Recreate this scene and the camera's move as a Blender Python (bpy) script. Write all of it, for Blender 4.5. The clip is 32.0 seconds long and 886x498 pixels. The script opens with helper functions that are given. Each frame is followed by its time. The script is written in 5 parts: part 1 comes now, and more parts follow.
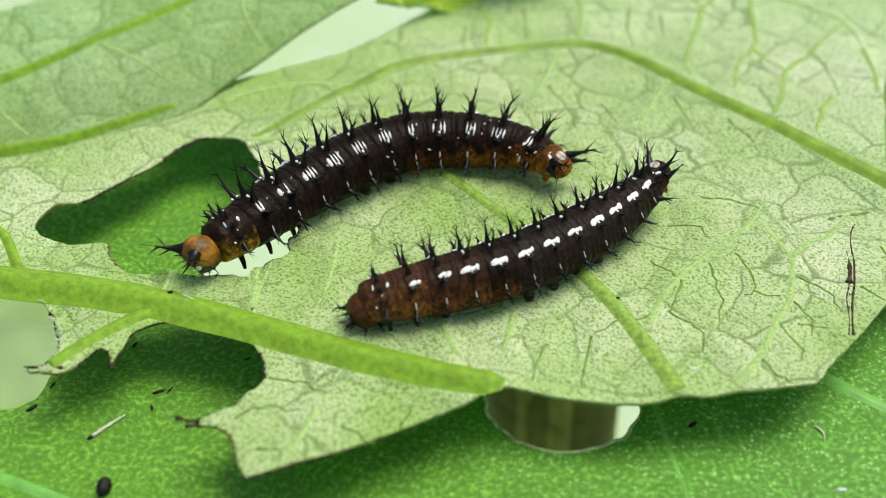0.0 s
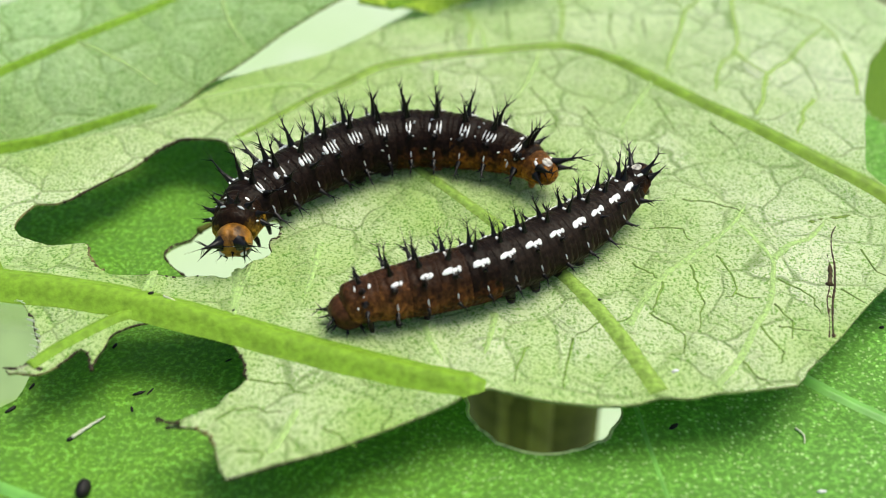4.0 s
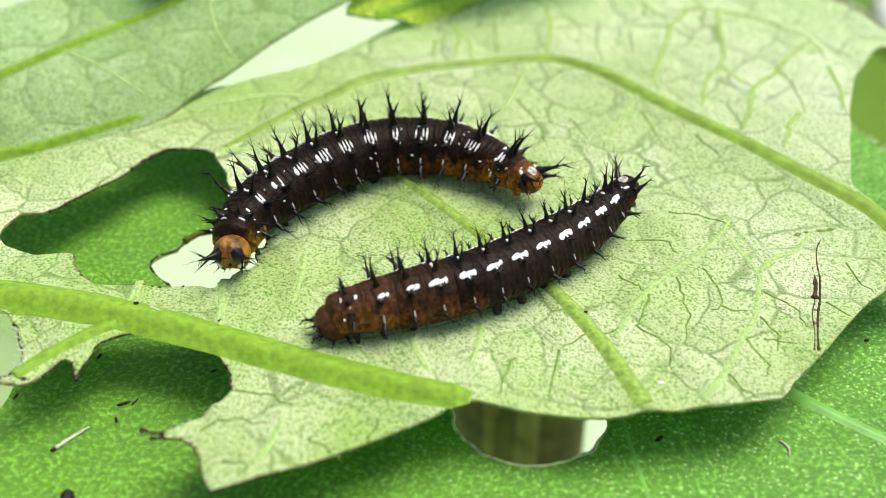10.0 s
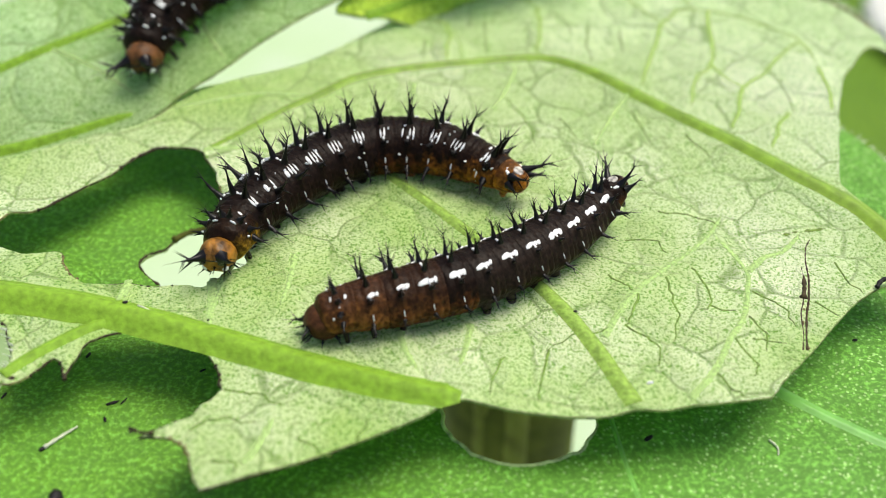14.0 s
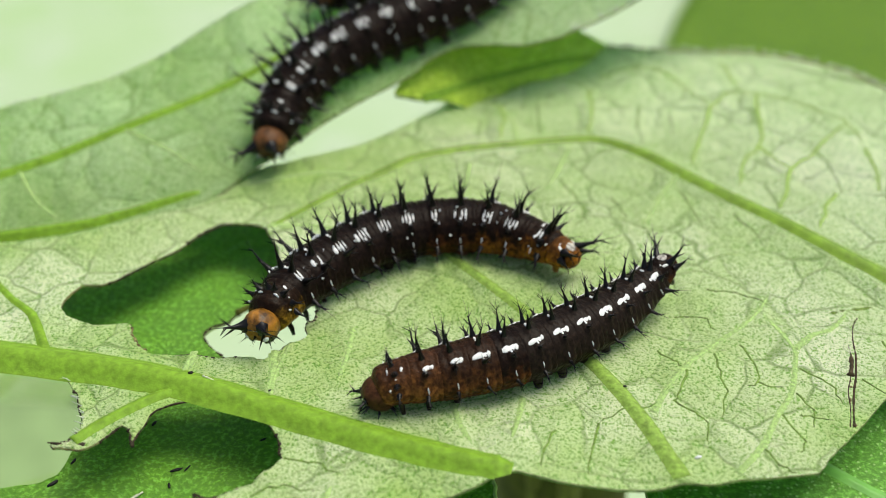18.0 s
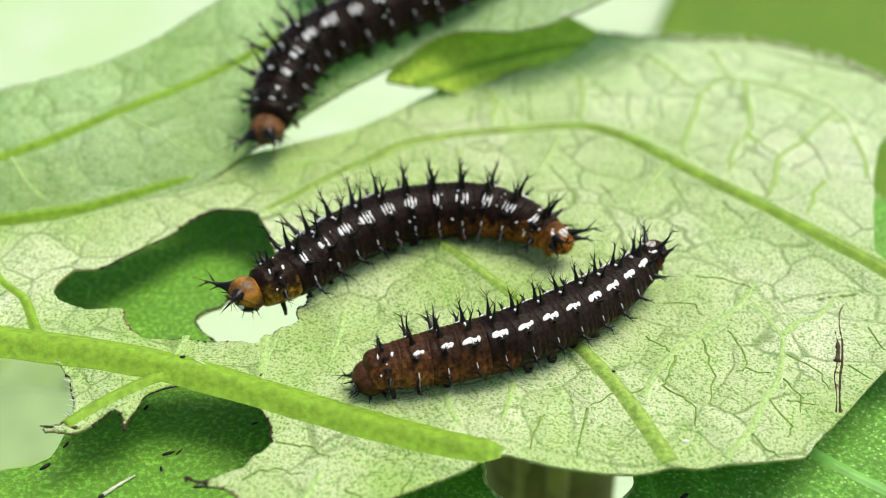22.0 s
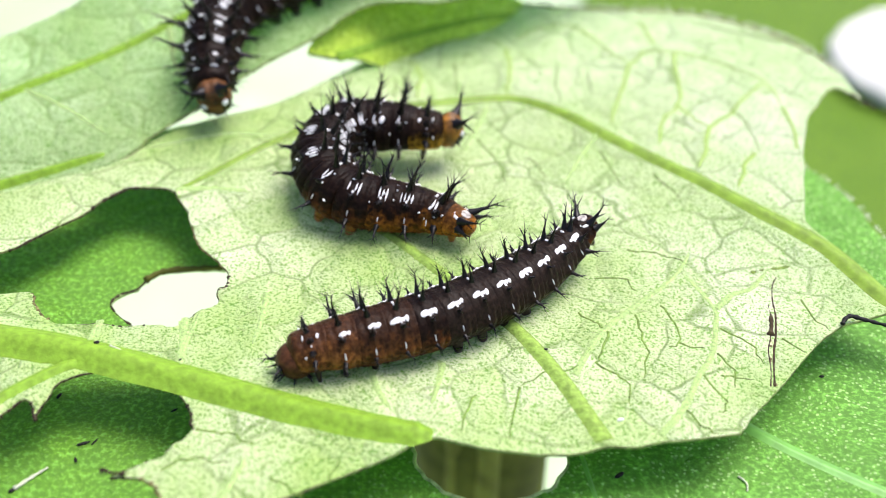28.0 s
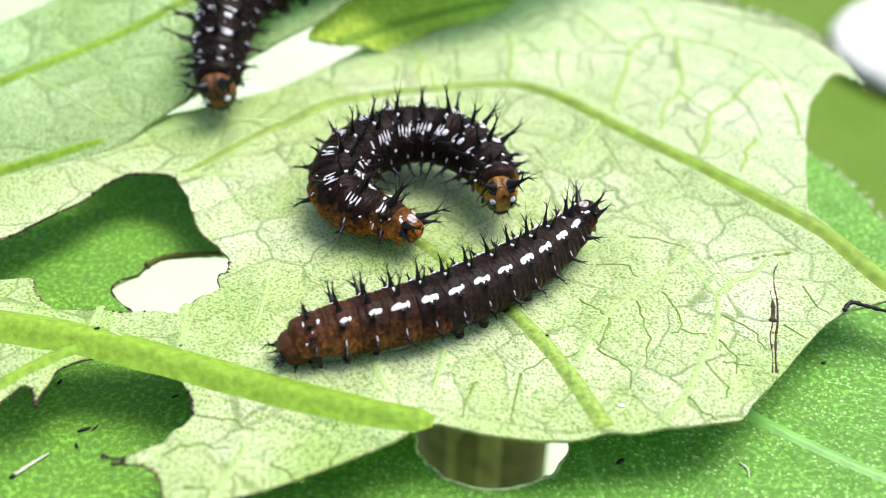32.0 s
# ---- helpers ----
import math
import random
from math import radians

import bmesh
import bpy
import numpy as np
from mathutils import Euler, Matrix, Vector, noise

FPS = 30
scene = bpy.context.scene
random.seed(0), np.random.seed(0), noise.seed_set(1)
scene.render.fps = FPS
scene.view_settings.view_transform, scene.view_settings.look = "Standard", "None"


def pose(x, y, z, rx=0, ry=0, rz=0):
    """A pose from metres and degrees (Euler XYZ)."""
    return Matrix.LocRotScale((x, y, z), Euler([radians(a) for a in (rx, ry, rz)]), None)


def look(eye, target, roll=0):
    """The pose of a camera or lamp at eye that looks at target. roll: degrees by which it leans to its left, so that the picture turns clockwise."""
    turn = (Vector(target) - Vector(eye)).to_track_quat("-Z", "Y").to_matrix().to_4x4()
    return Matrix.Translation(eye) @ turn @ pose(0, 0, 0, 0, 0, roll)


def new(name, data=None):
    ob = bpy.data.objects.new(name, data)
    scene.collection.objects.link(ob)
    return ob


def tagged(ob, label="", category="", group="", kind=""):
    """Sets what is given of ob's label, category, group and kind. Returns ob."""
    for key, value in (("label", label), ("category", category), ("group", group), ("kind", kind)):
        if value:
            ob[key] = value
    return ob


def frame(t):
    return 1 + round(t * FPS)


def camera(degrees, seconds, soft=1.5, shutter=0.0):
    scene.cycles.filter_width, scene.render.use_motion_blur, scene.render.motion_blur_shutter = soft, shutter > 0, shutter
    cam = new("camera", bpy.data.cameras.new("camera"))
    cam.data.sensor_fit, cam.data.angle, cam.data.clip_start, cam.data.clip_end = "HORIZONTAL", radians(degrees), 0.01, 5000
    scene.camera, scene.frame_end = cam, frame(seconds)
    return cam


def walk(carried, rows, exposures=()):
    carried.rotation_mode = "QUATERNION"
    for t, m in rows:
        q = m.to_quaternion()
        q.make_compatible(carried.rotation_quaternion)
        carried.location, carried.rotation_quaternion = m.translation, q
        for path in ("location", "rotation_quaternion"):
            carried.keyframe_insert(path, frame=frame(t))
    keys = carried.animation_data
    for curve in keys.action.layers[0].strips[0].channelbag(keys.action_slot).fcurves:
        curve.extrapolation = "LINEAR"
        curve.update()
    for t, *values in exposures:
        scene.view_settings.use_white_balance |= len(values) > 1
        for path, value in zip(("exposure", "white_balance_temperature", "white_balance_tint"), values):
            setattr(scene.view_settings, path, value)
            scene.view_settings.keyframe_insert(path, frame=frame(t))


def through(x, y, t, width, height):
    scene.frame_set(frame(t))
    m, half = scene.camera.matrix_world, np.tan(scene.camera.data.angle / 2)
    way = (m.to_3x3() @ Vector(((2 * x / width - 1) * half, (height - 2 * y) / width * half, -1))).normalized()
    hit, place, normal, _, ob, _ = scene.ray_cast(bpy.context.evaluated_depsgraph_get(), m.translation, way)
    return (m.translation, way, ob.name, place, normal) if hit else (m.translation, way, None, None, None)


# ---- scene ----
SKY, SUN = 0.165, 2.85
cam = camera(40, 32.0, soft=0.55)
cam.data.dof.use_dof = True
cam.data.dof.focus_distance, cam.data.dof.aperture_fstop = 0.081, 28
walk(cam, [
    (0.0, pose(0.0, -0.062984, 0.052849, 49.999, 0.717, 0.51)),
    (0.5, pose(0.0, -0.062884, 0.052766, 49.672, 0.72, 0.509)),
    (1.0, pose(0.0, -0.062951, 0.052822, 49.708, 0.788, 0.656)),
    (1.5, pose(0.0, -0.062908, 0.052786, 49.818, 0.653, 0.507)),
    (2.0, pose(0.0, -0.06289, 0.052771, 49.932, 0.491, 0.342)),
    (2.5, pose(0.0, -0.062869, 0.052754, 49.849, 0.352, 0.219)),
    (3.0, pose(0.0, -0.062888, 0.052769, 49.846, 0.272, 0.121)),
    (3.5, pose(0.0, -0.062921, 0.052797, 50.093, 0.128, -0.001)),
    (5.5, pose(0.0, -0.062867, 0.052752, 49.945, -0.016, -0.046)),
    (6.0, pose(0.0, -0.062816, 0.052709, 50.0, -0.0, 0.0)),
    (6.5, pose(0.0, -0.062906, 0.052784, 50.161, -0.054, -0.057)),
    (7.0, pose(0.0, -0.062973, 0.05284, 50.565, -0.213, -0.177)),
    (7.5, pose(0.0, -0.062915, 0.052792, 50.327, -0.202, -0.15)),
    (8.0, pose(0.0, -0.062858, 0.052744, 50.413, -0.436, -0.39)),
    (8.5, pose(0.0, -0.062919, 0.052795, 50.664, -0.484, -0.493)),
    (9.0, pose(0.0, -0.062878, 0.052761, 50.505, -0.493, -0.42)),
    (9.5, pose(0.0, -0.062886, 0.052768, 50.711, -0.536, -0.406)),
    (10.0, pose(0.0, -0.062913, 0.05279, 50.604, -0.567, -0.347)),
    (10.5, pose(0.0, -0.062859, 0.052745, 50.567, -0.607, -0.393)),
    (11.0, pose(0.0, -0.062864, 0.052749, 50.494, -0.666, -0.41)),
    (11.5, pose(0.0, -0.062894, 0.052774, 50.565, -0.762, -0.516)),
    (12.0, pose(0.0, -0.062884, 0.052766, 50.445, -0.786, -0.51)),
    (12.5, pose(0.0, -0.062848, 0.052735, 50.425, -0.816, -0.589)),
    (13.0, pose(0.0, -0.062865, 0.05275, 50.515, -0.879, -0.613)),
    (13.5, pose(0.0, -0.062885, 0.052767, 50.558, -0.961, -0.703)),
    (15.5, pose(0.0, -0.063225, 0.053052, 51.626, -0.183, 0.387)),
    (16.0, pose(0.0, -0.063578, 0.053348, 52.781, 0.274, 1.256)),
    (16.5, pose(0.0, -0.063533, 0.053311, 52.106, 0.546, 1.648)),
    (17.0, pose(0.0, -0.063974, 0.053681, 53.918, 0.334, 1.594)),
    (17.5, pose(0.0, -0.06414, 0.05382, 53.127, 0.711, 2.101)),
    (18.0, pose(0.0, -0.065066, 0.054597, 54.073, 0.281, 1.609)),
    (18.5, pose(0.0, -0.065474, 0.054939, 54.97, 0.102, 1.278)),
    (19.0, pose(0.0, -0.066005, 0.055385, 54.944, 0.13, 1.376)),
    (19.5, pose(0.0, -0.065995, 0.055376, 54.74, 0.102, 1.33)),
    (20.0, pose(0.0, -0.06591, 0.055305, 54.766, 0.126, 1.372)),
    (20.5, pose(0.0, -0.06585, 0.055255, 54.644, 0.003, 1.389)),
    (21.0, pose(0.0, -0.065789, 0.055204, 54.467, 0.102, 1.505)),
    (21.5, pose(0.0, -0.065808, 0.055219, 54.511, 0.147, 1.618)),
    (22.0, pose(0.0, -0.065474, 0.054939, 53.377, -0.124, 1.359)),
    (22.5, pose(0.0, -0.065208, 0.054716, 52.309, -0.284, 1.053)),
    (23.0, pose(0.0, -0.065198, 0.054707, 51.255, 0.041, 1.633)),
    (23.5, pose(0.0, -0.065275, 0.054772, 49.082, 0.489, 1.759)),
    (24.0, pose(0.0, -0.063534, 0.053311, 50.258, 0.352, 1.509)),
    (24.5, pose(0.0, -0.063532, 0.053309, 50.777, 0.012, 1.081)),
    (25.0, pose(0.0, -0.063303, 0.053117, 51.146, -0.996, -0.301)),
    (25.5, pose(0.0, -0.062997, 0.052861, 50.855, -1.955, -1.591)),
    (27.5, pose(0.0, -0.063145, 0.052985, 51.559, -1.729, -2.027)),
    (28.0, pose(0.0, -0.063383, 0.053185, 52.429, -1.613, -1.842)),
    (28.5, pose(0.0, -0.063531, 0.053309, 52.823, -1.483, -1.568)),
    (29.0, pose(0.0, -0.063502, 0.053284, 52.629, -1.642, -1.732)),
    (29.5, pose(0.0, -0.06347, 0.053258, 52.436, -1.577, -1.598)),
    (30.0, pose(0.0, -0.063397, 0.053197, 52.182, -1.562, -1.586)),
    (30.5, pose(0.0, -0.063432, 0.053226, 52.379, -1.542, -1.558)),
    (31.0, pose(0.0, -0.063353, 0.053159, 52.21, -1.658, -1.753)),
    (31.5, pose(0.0, -0.063265, 0.053086, 51.792, -1.57, -1.725)),
    (32.0, pose(0.0, -0.063225, 0.053052, 51.774, -1.606, -1.787)),
], exposures=[(0.0, -0.17, 6500, 3), (2.0, 0.05, 6500, 6), (3.0, -0.05, 6500, 4), (6.0, -0.05, 6500, 5), (9.0, 0.15, 6500, 9), (13.0, 0.15, 6500, 9), (16.0, -0.33, 6500, 5), (17.0, -0.36, 6500, 4), (18.0, -0.22, 6500, 5), (19.0, 0.1, 6500, 9), (22.0, 0.05, 6500, 8), (23.0, -0.2, 6500, 3), (23.5, 0.2, 6500, 9), (24.0, -0.1, 6500, 4), (25.0, 0.42, 6200, 17), (28.0, 0.42, 6100, 19), (32.0, 0.42, 6100, 19)])

# ---- world and light ----
world = bpy.data.worlds.new("sky")
world.use_nodes = True
scene.world = world
wn = world.node_tree.nodes
sky = wn.new("ShaderNodeTexSky")
sky.sky_type, sky.sun_disc = "NISHITA", False
sky.sun_elevation, sky.sun_rotation = radians(69), radians(59)
sky.altitude, sky.air_density, sky.dust_density = 100, 1.0, 4.5
wn["Background"].inputs["Strength"].default_value = SKY
world.node_tree.links.new(sky.outputs["Color"], wn["Background"].inputs["Color"])
sun = new("sun", bpy.data.lights.new("sun", "SUN"))
sun.data.energy, sun.data.angle, sun.data.color = SUN, radians(36), (1.0, 0.96, 0.84)
sun.matrix_world = look((0.10, 0.06, 0.3), (0, 0, 0))

MM = 0.001


# ---- materials ----
def material(name):
    m = bpy.data.materials.new(name)
    m.use_nodes = True
    return m, m.node_tree.nodes, m.node_tree.links, m.node_tree.nodes["Principled BSDF"]


def noise_node(nodes, links, coords, scale, detail=3.0, rough=0.55):
    n = nodes.new("ShaderNodeTexNoise")
    n.inputs["Scale"].default_value, n.inputs["Detail"].default_value, n.inputs["Roughness"].default_value = scale, detail, rough
    links.new(coords, n.inputs["Vector"])
    return n.outputs["Fac"]


def ramp(nodes, links, fac, *stops):
    r = nodes.new("ShaderNodeValToRGB")
    e = r.color_ramp.elements
    while len(e) < len(stops):
        e.new(0.5)
    for k, (at, col) in zip(e, stops):
        k.position = at
        k.color = (*col, 1) if not isinstance(col, (int, float)) else (col, col, col, 1)
    links.new(fac, r.inputs["Fac"])
    return r.outputs["Color"]


def mix(nodes, links, fac, a, b, blend="MIX"):
    n = nodes.new("ShaderNodeMix")
    n.data_type, n.blend_type = "RGBA", blend
    for value, slot in ((fac, 0), (a, 6), (b, 7)):
        if isinstance(value, (int, float)):
            n.inputs[slot].default_value = value
        elif isinstance(value, tuple):
            n.inputs[slot].default_value = (*value, 1)
        else:
            links.new(value, n.inputs[slot])
    return n.outputs[2]


def bump(nodes, links, height, distance, strength=1.0, after=None):
    b = nodes.new("ShaderNodeBump")
    b.inputs["Distance"].default_value, b.inputs["Strength"].default_value = distance, strength
    links.new(height, b.inputs["Height"])
    if after:
        links.new(after, b.inputs["Normal"])
    return b.outputs["Normal"]


def edge_cells(nodes, links, coords, scale):
    v = nodes.new("ShaderNodeTexVoronoi")
    v.feature = "DISTANCE_TO_EDGE"
    v.inputs["Scale"].default_value = scale
    links.new(coords, v.inputs["Vector"])
    return v.outputs["Distance"]


def bent_coords(nodes, links, scale, amount):
    """Object coordinates pushed about by noise, so that cells get uneven sides."""
    tc = nodes.new("ShaderNodeTexCoord")
    n = nodes.new("ShaderNodeTexNoise")
    n.inputs["Scale"].default_value = scale
    links.new(tc.outputs["Object"], n.inputs["Vector"])
    s = nodes.new("ShaderNodeVectorMath")
    s.operation = "SUBTRACT"
    links.new(n.outputs["Color"], s.inputs[0])
    s.inputs[1].default_value = (0.5, 0.5, 0.5)
    k = nodes.new("ShaderNodeVectorMath")
    k.operation = "SCALE"
    k.inputs["Scale"].default_value = amount
    links.new(s.outputs[0], k.inputs[0])
    a = nodes.new("ShaderNodeVectorMath")
    a.operation = "ADD"
    links.new(tc.outputs["Object"], a.inputs[0])
    links.new(k.outputs[0], a.inputs[1])
    f = nodes.new("ShaderNodeVectorMath")
    f.operation = "MULTIPLY"
    links.new(a.outputs[0], f.inputs[0])
    f.inputs[1].default_value = (1, 1, 0)
    return tc.outputs["Object"], f.outputs[0]


def translucent(nodes, links, shader, colour, share):
    t = nodes.new("ShaderNodeBsdfTranslucent")
    if isinstance(colour, tuple):
        t.inputs["Color"].default_value = (*colour, 1)
    else:
        links.new(colour, t.inputs["Color"])
    m = nodes.new("ShaderNodeMixShader")
    m.inputs["Fac"].default_value = share
    links.new(shader.outputs["BSDF"], m.inputs[1])
    links.new(t.outputs["BSDF"], m.inputs[2])
    links.new(m.outputs["Shader"], nodes["Material Output"].inputs["Surface"])


def pale_leaf_material(name, light, dark, line, through=0.32):
    """A leaf's underside: pale fields of fine down, speckled green, between a net of green veinlets; whiter towards +x
    +y.
    """
    m, n, l, p = material(name)
    obj, bent = bent_coords(n, l, 210, 0.0030)
    wide = edge_cells(n, l, bent, 215)
    fine = edge_cells(n, l, bent, 620)
    grain = noise_node(n, l, obj, 5000, 2.0, 0.7)
    down = noise_node(n, l, obj, 1500, 3.0, 0.6)
    patch = noise_node(n, l, obj, 70, 3.0)
    field = mix(n, l, ramp(n, l, patch, (0.36, 0.0), (0.66, 1.0)), dark, light)
    cell = n.new("ShaderNodeTexVoronoi")
    cell.inputs["Scale"].default_value = 215
    l.new(bent, cell.inputs["Vector"])
    split = n.new("ShaderNodeSeparateColor")
    l.new(cell.outputs["Color"], split.inputs[0])
    field = mix(n, l, ramp(n, l, split.outputs[0], (0.15, 0.45), (0.7, 0.0)), field, dark)
    # fields mix towards a whiter tint as x + y grows
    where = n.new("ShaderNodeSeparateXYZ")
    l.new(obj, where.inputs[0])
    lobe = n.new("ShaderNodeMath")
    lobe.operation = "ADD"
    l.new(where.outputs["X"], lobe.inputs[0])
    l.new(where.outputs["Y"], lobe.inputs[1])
    whiten = n.new("ShaderNodeMapRange")
    whiten.inputs["From Min"].default_value, whiten.inputs["From Max"].default_value = 0.012, 0.055
    whiten.inputs["To Max"].default_value = 0.46
    l.new(lobe.outputs[0], whiten.inputs["Value"])
    field = mix(n, l, whiten.outputs[0], field, tuple(0.5 + 0.5 * c for c in light))
    field = mix(n, l, ramp(n, l, down, (0.38, 0.25), (0.6, 0.0)), field, dark)
    speck = mix(n, l, 1.0, field, (0.33, 0.57, 0.14), "MULTIPLY")
    field = mix(n, l, ramp(n, l, grain, (0.37, 0.0), (0.50, 1.0)), speck, field)
    broken = noise_node(n, l, obj, 500, 1.0)
    net = mix(n, l, 1.0, ramp(n, l, fine, (0.0, 0.6), (0.04, 0.0)), ramp(n, l, broken, (0.5, 0.0), (0.64, 1.0)), "MULTIPLY")
    field = mix(n, l, net, field, line)
    net2 = ramp(n, l, wide, (0.0, 0.95), (0.014, 0.75), (0.03, 0.0))
    faint = noise_node(n, l, obj, 140, 2.0)
    net2 = mix(n, l, 1.0, net2, ramp(n, l, faint, (0.34, 0.0), (0.58, 0.75)), "MULTIPLY")
    field = mix(n, l, net2, field, line)
    l.new(field, p.inputs["Base Color"])
    p.inputs["Roughness"].default_value = 0.6
    p.inputs["Specular IOR Level"].default_value = 0.3
    p.inputs["Sheen Weight"].default_value = 0.15
    nrm = bump(n, l, ramp(n, l, wide, (0.0, 0.0), (0.3, 1.0)), 0.0004, 0.9)
    nrm = bump(n, l, ramp(n, l, fine, (0.0, 0.0), (0.25, 1.0)), 0.00007, 0.6, nrm)
    nrm = bump(n, l, down, 0.0002, 0.6, nrm)
    nrm = bump(n, l, grain, 0.00024, 1.0, nrm)
    l.new(nrm, p.inputs["Normal"])
    translucent(n, l, p, mix(n, l, 1.0, field, (0.72, 1.0, 0.42), "MULTIPLY"), through)
    return m


def green_leaf_material(name, base, light, dots):
    """A leaf's upper side: deep green, waxy, with fine pale dots."""
    m, n, l, p = material(name)
    obj, bent = bent_coords(n, l, 160, 0.002)
    patch = noise_node(n, l, obj, 60, 4.0)
    field = mix(n, l, ramp(n, l, patch, (0.3, 0.0), (0.7, 1.0)), base, light)
    v = n.new("ShaderNodeTexVoronoi")
    v.inputs["Scale"].default_value = 2500
    l.new(bent, v.inputs["Vector"])
    spots = ramp(n, l, v.outputs["Distance"], (0.2, 1.0), (0.31, 0.0))
    where = n.new("ShaderNodeSeparateXYZ")
    l.new(obj, where.inputs[0])
    tip = n.new("ShaderNodeMapRange")
    tip.inputs["From Min"].default_value, tip.inputs["From Max"].default_value = -0.008, 0.016
    tip.inputs["To Min"].default_value = 0.12
    l.new(where.outputs["X"], tip.inputs["Value"])
    field = mix(n, l, tip.outputs[0], mix(n, l, 0.75, field, (base[0] * 1.15, base[1] * 1.0, base[2] * 0.3)), field)
    field = mix(n, l, mix(n, l, 1.0, spots, tip.outputs[0], "MULTIPLY"), field, dots)
    lumps = noise_node(n, l, bent, 2700, 2.0, 0.65)
    field = mix(n, l, ramp(n, l, lumps, (0.40, 0.55), (0.56, 0.0)), field, tuple(c * 0.5 for c in base))
    field = mix(n, l, ramp(n, l, lumps, (0.52, 0.0), (0.68, 0.6)), field, tuple(min(1, c * 1.7) for c in light))
    worn = noise_node(n, l, obj, 420, 4.0)
    field = mix(n, l, ramp(n, l, worn, (0.35, 0.4), (0.6, 0.0)), field, tuple(c * 0.65 for c in base))
    l.new(field, p.inputs["Base Color"])
    p.inputs["Roughness"].default_value = 0.6
    p.inputs["Specular IOR Level"].default_value = 0.25
    nrm = bump(n, l, lumps, 0.00016, 0.9, bump(n, l, spots, 0.00005, 0.7))
    nrm = bump(n, l, ramp(n, l, edge_cells(n, l, bent, 240), (0.0, 0.0), (0.2, 1.0)), 0.0002, 0.6, nrm)
    l.new(nrm, p.inputs["Normal"])
    translucent(n, l, p, field, 0.22)
    return m


def plain(name, colour, rough, spec=0.5, scale=2500, spread=0.25, relief=0.00003, clear=0.0):
    m, n, l, p = material(name)
    tc = n.new("ShaderNodeTexCoord")
    g = noise_node(n, l, tc.outputs["Object"], scale, 3.0)
    lo = tuple(c * (1 - spread) for c in colour)
    hi = tuple(min(1, c * (1 + spread)) for c in colour)
    l.new(ramp(n, l, g, (0.3, lo), (0.7, hi)), p.inputs["Base Color"])
    p.inputs["Roughness"].default_value, p.inputs["Specular IOR Level"].default_value = rough, spec
    p.inputs["Coat Weight"].default_value, p.inputs["Coat Roughness"].default_value = clear, 0.2
    l.new(bump(n, l, g, relief), p.inputs["Normal"])
    return m


def skin_material(name, back, belly, split):
    """Caterpillar skin: the back's colour above, the belly's below, mottled and wet-looking."""
    m, n, l, p = material(name)
    tc = n.new("ShaderNodeTexCoord")
    sep = n.new("ShaderNodeSeparateXYZ")
    l.new(tc.outputs["Object"], sep.inputs[0])
    g = noise_node(n, l, tc.outputs["Object"], 1500, 4.0)
    info = n.new("ShaderNodeObjectInfo")
    add = n.new("ShaderNodeMath")
    add.operation = "MULTIPLY_ADD"
    l.new(g, add.inputs[0])
    add.inputs[1].default_value = 0.0028
    l.new(sep.outputs["Z"], add.inputs[2])
    mr = n.new("ShaderNodeMapRange")
    mr.inputs["From Min"].default_value, mr.inputs["From Max"].default_value = split + 0.0004, split + 0.0019
    l.new(add.outputs[0], mr.inputs["Value"])
    mott = noise_node(n, l, tc.outputs["Object"], 3800, 2.0)
    top = mix(n, l, ramp(n, l, mott, (0.4, 0.0), (0.75, 1.0)), back, tuple(min(1, c * 2.2 + e) for c, e in zip(back, (0.003, 0.0018, 0.001))))
    low = mix(n, l, ramp(n, l, mott, (0.35, 0.0), (0.7, 1.0)), belly, tuple(min(1, c * 1.5) for c in belly))
    blots = noise_node(n, l, tc.outputs["Object"], 1900, 3.0, 0.65)
    low = mix(n, l, ramp(n, l, blots, (0.42, 0.85), (0.58, 0.0)), low, tuple(c * 0.22 for c in belly))
    l.new(mix(n, l, mr.outputs[0], low, top), p.inputs["Base Color"])
    p.inputs["Roughness"].default_value = 0.38
    p.inputs["Specular IOR Level"].default_value = 0.07
    w = n.new("ShaderNodeTexWave")
    w.inputs["Scale"].default_value, w.inputs["Distortion"].default_value = 520, 4.0
    l.new(tc.outputs["Object"], w.inputs["Vector"])
    l.new(bump(n, l, mott, 0.0001, 0.8, bump(n, l, w.outputs["Fac"], 0.00006, 0.6)), p.inputs["Normal"])
    return m


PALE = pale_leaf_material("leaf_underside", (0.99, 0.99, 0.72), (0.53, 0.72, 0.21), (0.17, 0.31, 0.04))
PALE_BACK = pale_leaf_material("leaf_underside_far", (0.78, 0.90, 0.56), (0.52, 0.70, 0.27), (0.29, 0.46, 0.11), 0.45)
VEIN = plain("leaf_vein", (0.19, 0.34, 0.025), 0.6, 0.2, 1800, 0.25, 0.00008)
VEIN_SIDE = plain("leaf_side_vein", (0.23, 0.36, 0.06), 0.6, 0.2, 2600, 0.35, 0.0001)
VEIN_DEEP = plain("leaf_vein_deep", (0.18, 0.30, 0.025), 0.5, 0.3, 900, 0.3, 0.00008)
VEINLET = plain("dark_veinlet", (0.16, 0.27, 0.045), 0.6, 0.2, 2400, 0.5, 0.00006)
VEIN_SOFT = plain("leaf_veinlet", (0.34, 0.49, 0.16), 0.6, 0.2, 4300, 0.3, 0.00014)
VEIN_MID = plain("leaf_net_vein", (0.28, 0.42, 0.09), 0.6, 0.2, 4300, 0.4, 0.0001)
CUT = plain("cut_edge", (0.28, 0.33, 0.12), 0.7, 0.2, 1500, 0.5, 0.00008)
